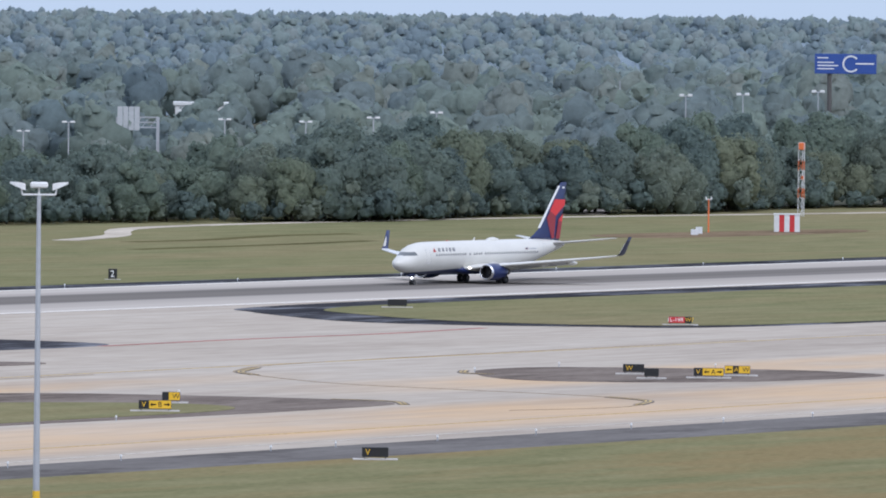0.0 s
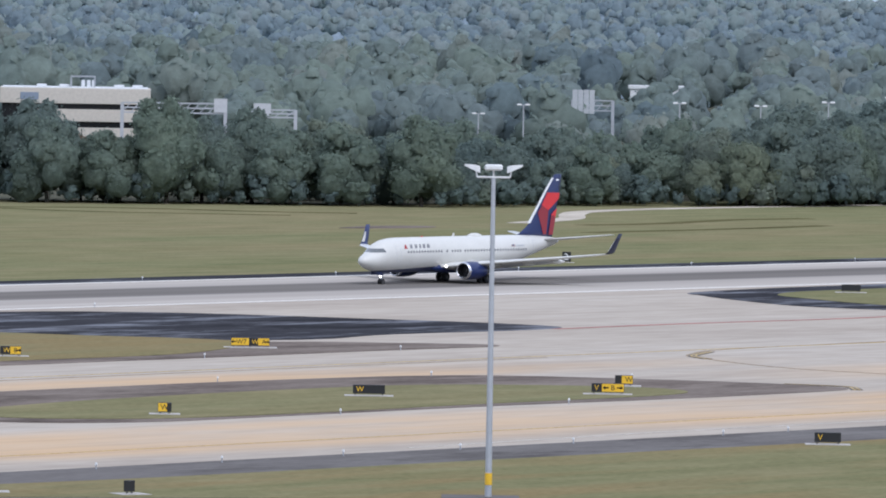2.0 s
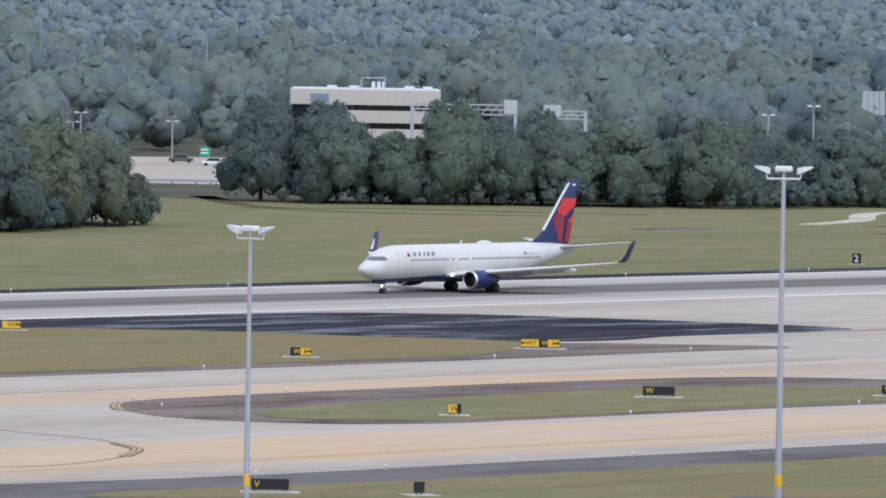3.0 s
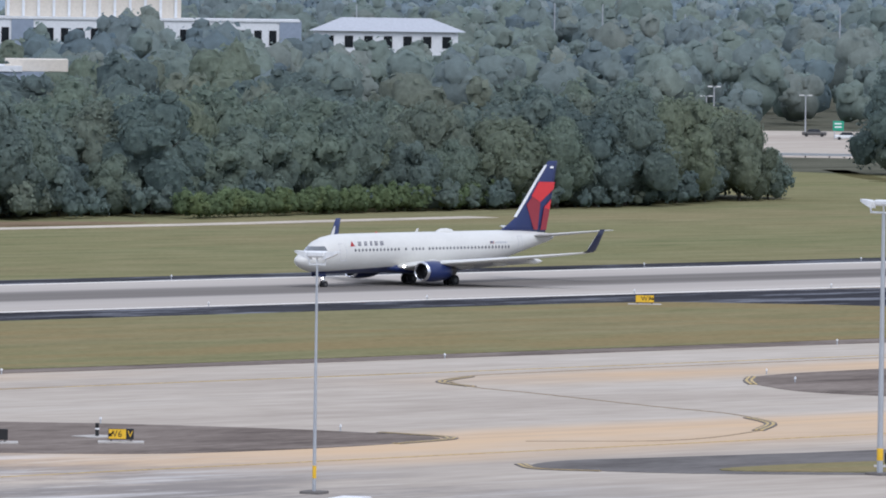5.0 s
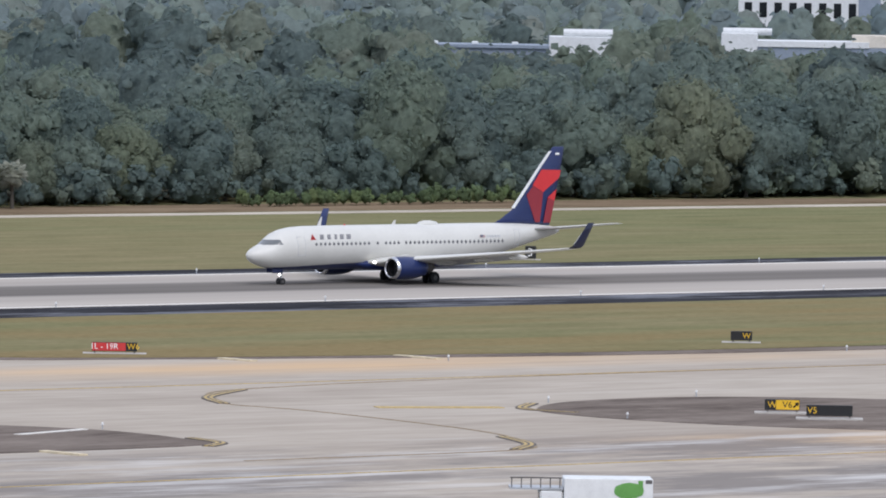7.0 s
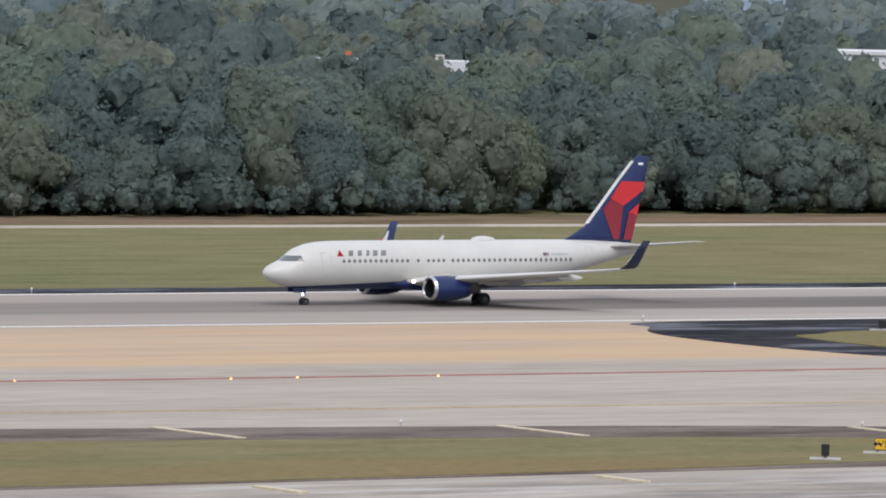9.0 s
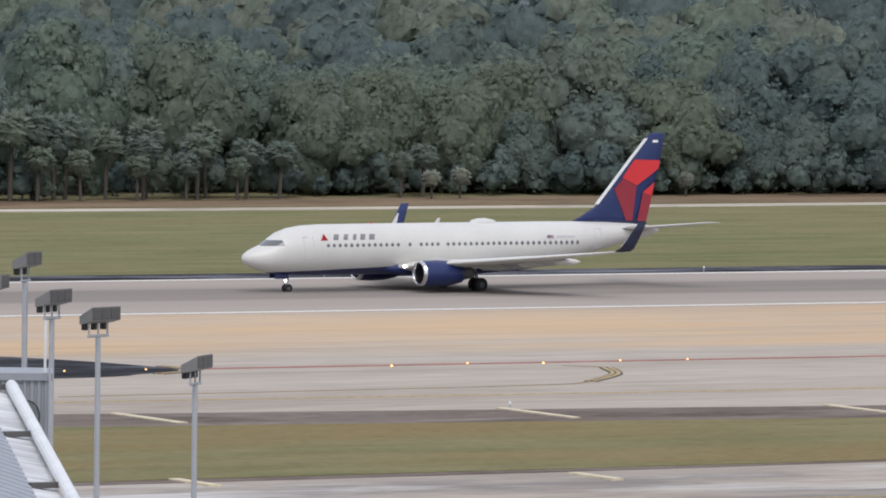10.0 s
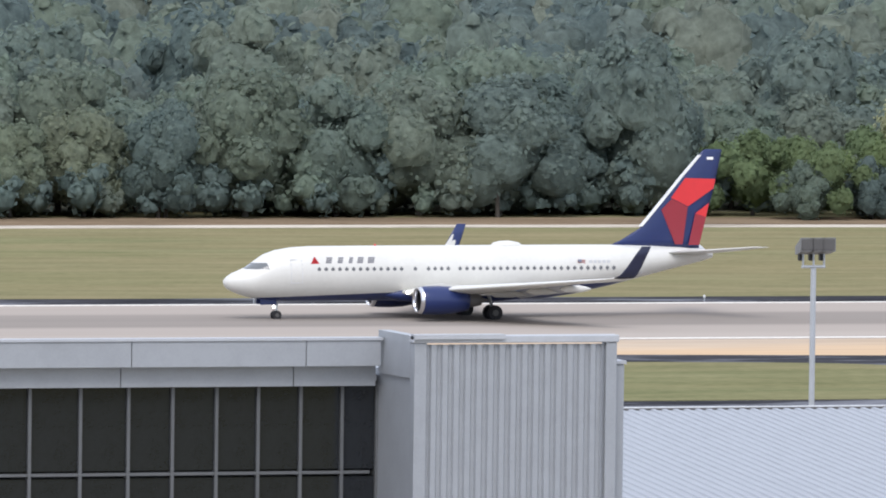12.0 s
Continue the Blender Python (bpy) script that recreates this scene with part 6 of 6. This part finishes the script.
def metal_roof():
    b = thing("hangar", pose(0, 0, 0), "long low hangar with a blue-grey corrugated metal roof", "building")
    fall = 0.075
    top = lambda y: 16.78 - (254.0 - y) * fall
    pts, x = [], 78.0
    while x < 123:
        for u, d in ((0.0, 0), (0.16, 0.0), (0.2, 0.045), (0.33, 0.045)):
            pts.append((x + u, d))
        x += 0.37
    bm = loft_bm([[(px, y, top(y) + d) for px, d in pts] for y in (212.0, 254.0)], closed=False)
    bmesh.ops.bisect_plane(bm, geom=bm.verts[:] + bm.edges[:] + bm.faces[:], plane_co=(122.3, 253.5, 0), plane_no=(0.928, -0.371, 0), clear_outer=True)
    part("roof", bm, CLADDING, b, "blue-grey corrugated metal roof sheets")
    part("flashing", box_bm(78, 122.4, 254.0, 254.25, 16.45, 16.84), LAMP_GREY, b, "dark ridge flashing")
    part("closure", box_bm(78, 122.4, 254.25, 254.35, 16.45, 16.87), PALE, b)
    part("wall", slab_bm([(78, 253.9), (121.4, 253.5), (113.2, 233), (104.8, 212), (78, 212)], 0, 13.6), CLADDING, b)
    e0, e1 = Vector((122.6, 253.8, 0)), Vector((105.9, 212, 0))
    n = Vector((0.928, -0.371, 0))
    strip = []
    for k in range(9):
        p = e0.lerp(e1, k / 8)
        z = top(p.y) - 0.05
        strip.append([(p.x - n.x * 0.2, p.y - n.y * 0.2, z - 0.1), (p.x + n.x * 0.75, p.y + n.y * 0.75, z - 0.3), (p.x + n.x * 0.75, p.y + n.y * 0.75, z - 0.2), (p.x - n.x * 0.2, p.y - n.y * 0.2, z)])
    part("gutter_bed", loft_bm(strip), STAINED, b, "white flashing stained with dirt")
    a, c = e0 + n * 0.9, e1 + n * 0.9
    part("gutter_pipe", tube_bm((a.x, a.y, top(a.y) + 0.05), (c.x, c.y, top(c.y) + 0.05), 0.2, 0.2, 12), LAMP_WHITE, b, "white round gutter pipe")
    for k in (0.0, 0.25, 0.5, 0.75):
        p = e0.lerp(e1, k) + n * 0.3
        part("bracket", box_bm(p.x - 0.5, p.x + 0.5, p.y - 0.12, p.y + 0.12, top(p.y) - 0.1, top(p.y) + 0.08), LAMP_GREY, b)
    h = thing("plant_room", facing(26.05, 288), "small corrugated metal plant room beside the hangar", "building")
    part("wall", box_bm(-0.85, 0.85, 0.05, 3, 0, 16.7), CLADDING, h)
    part("cladding", ribbed_bm(-0.85, 0.85, 0.24, 0.06, 0, 16.6, 0.04), CLADDING, h)
    part("coping", box_bm(-0.95, 0.95, -0.1, 3.1, 16.6, 16.85), CLADDING, h)
    hoop = loft_bm([[(0.45 * math.cos(q) * r + 0.1, -0.12 + s, 15.4 + 0.55 * math.sin(q) * r) for r, s in ((1, 0), (0.9, 0.05), (0.9, -0.05))] for q in (radians(20 * i) for i in range(19))])
    part("cable_loop", hoop, SIGN_BLACK, h)
    part("ladder_rail", tube_bm((0.85, -0.3, 8), (0.85, -0.3, 18.2), 0.04, seg=6), GALV, h)
    part("vent_pole", tube_bm((0.7, 0.5, 16.8), (0.7, 0.5, 18.6), 0.05, seg=6), LAMP_WHITE, h)


STAINED = asphalt_material("stained_white", (0.3, 0.3, 0.3), (0.75, 0.76, 0.76))


def terminal():
    """Glazed hall front with a metal-clad tower beside it."""
    near = pose(0, 0, 34.2 * 0.12) @ Matrix.Diagonal((0.88, 0.88, 0.88, 1))
    low = -4.66
    tower = thing("clad_tower", near, "square tower clad in ribbed pale grey metal", "building")
    part("core", box_bm(79.65, 86.0, 248.1, 256, low, 18.3), CLADDING, tower)
    part("cladding", ribbed_bm(79.95, 85.7, 0.365, 0.09, low, 19.25, 248.08), CLADDING, tower, "ribbed pale grey metal sheets")
    part("corner_post", box_bm(79.55, 79.95, 247.95, 248.4, low, 19.3, 0.02), CLADDING, tower)
    part("corner_post", box_bm(85.7, 86.05, 247.95, 248.4, low, 19.3, 0.02), CLADDING, tower)
    part("coping", box_bm(79.5, 86.1, 247.9, 248.4, 19.3, 19.52, 0.02), COPING, tower, "pale metal coping")
    part("side_parapet", box_bm(79.55, 79.9, 248.4, 251.6, 18.2, 19.5), CLADDING, tower)
    part("coping", box_bm(79.5, 82.4, 247.8, 248.2, 19.42, 19.56), COPING, tower)
    side = thing("pipe_case", near, "narrow grey metal service case on the tower's flank", "service case")
    part("case", box_bm(86.0, 86.45, 248.4, 252, low, 18.6, 0.03), CLADDING, side)
    part("cap", box_bm(85.95, 86.5, 248.35, 252.05, 18.6, 18.7), COPING, side)
    hall = thing("glazed_hall", near, "hall front of dark glass panes under a grey metal fascia", "building")
    part("back_wall", box_bm(40, 79.6, 252.6, 262, low, 17.9), DARK, hall, "back wall coloured near-black for an unlit interior")
    part("roof", box_bm(40, 79.6, 251.9, 262, 17.9, 18.1), COPING, hall)
    part("coping", box_bm(40, 79.5, 250.95, 251.45, 19.22, 19.3), COPING, hall)
    for x0, x1 in ((40, 48), (48, 56.3), (56.3, 65.2), (65.2, 71.5), (71.5, 77.05), (77.05, 79.45)):
        part("fascia_panel", box_bm(x0 + 0.012, x1 - 0.012, 251.0, 251.4, 18.42, 19.22, 0.01), CLADDING, hall, "pale grey fascia panel")
    for x0, x1 in ((40, 48), (48, 56.3), (56.3, 65), (65, 71.3), (71.3, 76.8), (76.8, 79.45)):
        part("soffit_panel", box_bm(x0 + 0.012, x1 - 0.012, 251.5, 251.9, 17.78, 18.44, 0.01), CLADDING, hall, "grey panel above the glass")
    widths = [1.13, 1.33, 1.36, 1.33, 1.4, 1.4, 1.52, 1.6] + [1.6] * 16
    xs = [79.62 - sum(widths[:i]) for i in range(25)]
    pane = None
    for i, (b, a) in enumerate(zip(xs, xs[1:])):
        part("mullion", box_bm(b - 0.05, b + 0.05, 251.85, 252.1, low, 17.8), FRAME_DARK, hall)
        for z0, z1 in ((15.2, 17.75), (12.4, 15.0)):
            if pane is None:
                pane = part("pane", box_bm(-0.5, 0.5, -0.02, 0.02, -1.27, 1.27), GLASS_DARK, hall)
                pane.matrix_basis = pose((a + b) / 2, 252.0, (z0 + z1) / 2) @ Matrix.Diagonal((b - a - 0.1, 1, 1, 1))
            else:
                again(pane, pose((a + b) / 2, 252.0, (z0 + z1) / 2) @ Matrix.Diagonal((b - a - 0.1, 1, 1, 1)))
    for z in (15.1, 12.3, 9.5):
        part("transom", box_bm(40, 79.4, 251.88, 252.08, z - 0.045, z + 0.045), FRAME_DARK, hall)


metal_roof()
terminal()


HOUSING = paint("weathered_lamp_housing", (0.2, 0.2, 0.195), 0.55)


def flood_light(bearing, dist, h, lamps, turn, label, pitch=0.62):
    f = thing("flood_light", facing(bearing, dist) @ pose(0, 0, 0, 0, 0, turn), label, "flood light", "flood lights round the hangar")
    part("pole", tube_bm((0, 0, 0), (0, 0, h - 1.0), 0.12, 0.095, 12), GALV, f)
    w = (lamps - 1) * pitch
    bar = part("crossarm", tube_bm((-w / 2 - 0.05, 0, h - 0.95), (w / 2 + 0.05, 0, h - 0.95), 0.05, seg=8), GALV, f)
    for i in range(lamps):
        x = -w / 2 + i * pitch
        part("riser", tube_bm((x, 0, h - 0.95), (x, 0, h - 0.5), 0.035, seg=6), GALV, bar)
        head = part("lamp_head", loft_bm([[(x - a, y, h - 0.28 + z - b), (x + a, y, h - 0.28 + z - b), (x + a, y, h - 0.28 + z + b), (x - a, y, h - 0.28 + z + b)] for a, b, y, z in ((0.19, 0.14, 0.28, -0.12), (0.23, 0.19, 0.0, -0.03), (0.27, 0.23, -0.32, 0.1), (0.28, 0.24, -0.36, 0.12))]), HOUSING, f)
        part("lens", box_bm(x - 0.24, x + 0.24, -0.385, -0.36, h - 0.36, h + 0.04, 0.02), LAMP_GREY, head)
        part("ballast", box_bm(x - 0.09, x + 0.09, 0.1, 0.3, h - 0.75, h - 0.45, 0.03), SIGN_BLACK, head)


FLOOD = "flood light with grey box lamps on a tall steel pole"
flood_light(23.98, 300, 21.25, 4, 0, FLOOD)
flood_light(20.44, 300, 20.85, 3, 25, FLOOD, 0.4)
flood_light(25.67, 300, 21.1, 2, 80, FLOOD, 0.4)
flood_light(26.05, 300, 20.3, 2, 60, FLOOD, 0.5)
flood_light(25.86, 302, 19.4, 1, 60, FLOOD)
flood_light(26.23, 300, 19.0, 3, 60, FLOOD, 0.5)
flood_light(26.54, 300, 18.4, 3, 50, FLOOD, 0.5)
flood_light(27.19, 300, 16.75, 3, 70, FLOOD, 0.5)


# ---- on the apron ----
def regional_jet():
    j = thing("regional_jet", pose(231.6, 306, 0, 0, 0, 0), "parked regional jet with a navy fin", "aircraft")
    st = [(-24, 2.6, 0.05), (-23, 2.6, 0.7), (-21.5, 2.65, 1.25), (-19, 2.7, 1.5), (-6, 2.7, 1.5), (-2, 3.0, 1.1), (3, 3.6, 0.4), (4.5, 3.8, 0.1)]
    part("fuselage", loft_bm([[(x, r * math.sin(a), z + r * math.cos(a)) for a in (2 * math.pi * i / 24 for i in range(24))] for x, z, r in st]), WHITE, j, smooth=True)
    part("fin", loft_bm([foil(x, c, 0, z, t, "z") for x, c, z, t in ((-5.5, 7.0, 4.0, 0.3), (-4.2, 6.3, 5.6, 0.34), (-1.6, 4.7, 7.85, 0.28), (0.55, 3.4, 9.72, 0.2))]), NAVY, j, "navy fin", True)
    part("fin_edge", tube_bm((-4.1, 0, 5.7), (0.5, 0, 9.6), 0.09, seg=8), LAMP_WHITE, j, "pale leading edge of the fin")
    for i in range(4):
        for s in (-1, 1):
            part("number_bar", box_bm(1.35 + i * 0.2, 1.47 + i * 0.2, s * 0.13 - 0.012, s * 0.13 + 0.012, 9.12, 9.42), SIGN_WHITE, j)
    for s in (-1, 1):
        part("tailplane", loft_bm([foil(x, c, s * y, z, 0.15) for x, c, y, z in ((-0.2, 2.6, 0.4, 4.1), (1.9, 1.2, 5.0, 4.6))]), WHITE, j)
        part("wing", loft_bm([foil(x, c, s * y, z, t) for x, c, y, z, t in ((-14, 5, 0.8, 1.7, 0.6), (-10.5, 1.6, 13, 2.7, 0.2))]), WING_GREY, j)
        part("nacelle", tube_bm((-15, s * 4, 1.2), (-11.6, s * 4, 1.2), 0.75, 0.55, 20), NAVY, j)
        part("main_gear", tube_bm((-10.5, s * 2.4, 0), (-10.5, s * 2.4, 1.6), 0.35, 0.1, 12), TYRE, j)
    part("nose_gear", tube_bm((-21, 0, 0), (-21, 0, 1.5), 0.25, 0.08, 12), TYRE, j)


regional_jet()


def catering_truck():
    t = thing("service_truck", facing(42.05, 462) @ pose(0, 0, 0, 0, 0, 3), "white box service truck with a railed front platform", "truck")
    part("box", box_bm(-0.9, 3.9, 0, 2.5, 1.1, 3.85, 0.05), LAMP_WHITE, t)
    part("chassis", box_bm(-3.9, 3.9, 0.3, 2.2, 0.55, 1.1), SIGN_BLACK, t)
    part("cab", box_bm(-2.2, -0.95, 0.1, 2.4, 0.8, 3.2, 0.12), LAMP_WHITE, t)
    part("windscreen", box_bm(-2.24, -2.18, 0.3, 2.2, 2.0, 3.0), GLASS_DARK, t)
    part("platform", box_bm(-3.8, -0.95, 0.1, 2.4, 3.2, 3.3), GALV, t)
    for i in range(6):
        part("rail_post", box_bm(-3.75 + i * 0.52, -3.69 + i * 0.52, 0.1, 0.16, 3.3, 3.85), LAMP_GREY, t)
    part("rail", box_bm(-3.8, -1.0, 0.1, 0.16, 3.8, 3.87), LAMP_GREY, t)
    bm = bmesh.new()
    bmesh.ops.create_icosphere(bm, subdivisions=2, radius=1.0, matrix=pose(2.6, -0.015, 3.2) @ Matrix.Diagonal((0.85, 0.02, 0.45, 1)))
    part("decoration", bm, GREEN_PAINT, t, "green painted shape")
    part("decoration", box_bm(3.1, 3.35, -0.03, -0.005, 3.0, 3.75), GREEN_PAINT, t, "green painted shape")
    part("decoration", box_bm(3.5, 3.85, -0.03, -0.005, 3.6, 3.8), LAMP_GREY, t)
    for x in (-2.9, 1.6, 2.7):
        for y in (0.2, 2.3):
            part("tyre", tube_bm((x, y - 0.15, 0.48), (x, y + 0.15, 0.48), 0.48, seg=16), TYRE, t)
    v = thing("van", facing(46.15, 500) @ pose(0, 0, 0, 0, 0, 70), "white service van on the apron", "van")
    part("body", box_bm(-2.4, 2.4, -0.95, 0.95, 0.35, 1.3, 0.12), LAMP_WHITE, v)
    part("cabin", loft_bm([[(-2.3, -0.93, 1.3), (1.7, -0.93, 1.3), (1.7, 0.93, 1.3), (-2.3, 0.93, 1.3)], [(-2.2, -0.85, 2.15), (1.0, -0.85, 2.15), (1.0, 0.85, 2.15), (-2.2, 0.85, 2.15)]]), LAMP_WHITE, v)
    part("side_window", box_bm(-1.9, 0.9, -0.93, 0.93, 1.4, 1.9), GLASS_DARK, v)
    for x in (-1.5, 1.5):
        for y in (-0.85, 0.85):
            part("tyre", tube_bm((x, y - 0.12, 0.35), (x, y + 0.12, 0.35), 0.35, seg=14), TYRE, v)


GREEN_PAINT = paint("leaf_green_paint", (0.12, 0.33, 0.07), 0.5)
catering_truck()


def motions():
    # the take-off roll: seconds, place along the runway
    rows = []
    for i in range(25):
        t = i * 0.5
        u = (t - 6) / 6
        # yaw fitted so that both winglets line up in the camera's view
        yaw = 1.2 + 0.9 * u + 0.8 * u * u + 0.5 * u ** 3
        rows.append((t, pose(561.66 - 347.88 * u - 31.22 * u * u - 0.42 * u ** 3 - 0.72 * u ** 4, 598.7, 0, 0, 0, yaw)))
    walk(JET, rows)


motions()
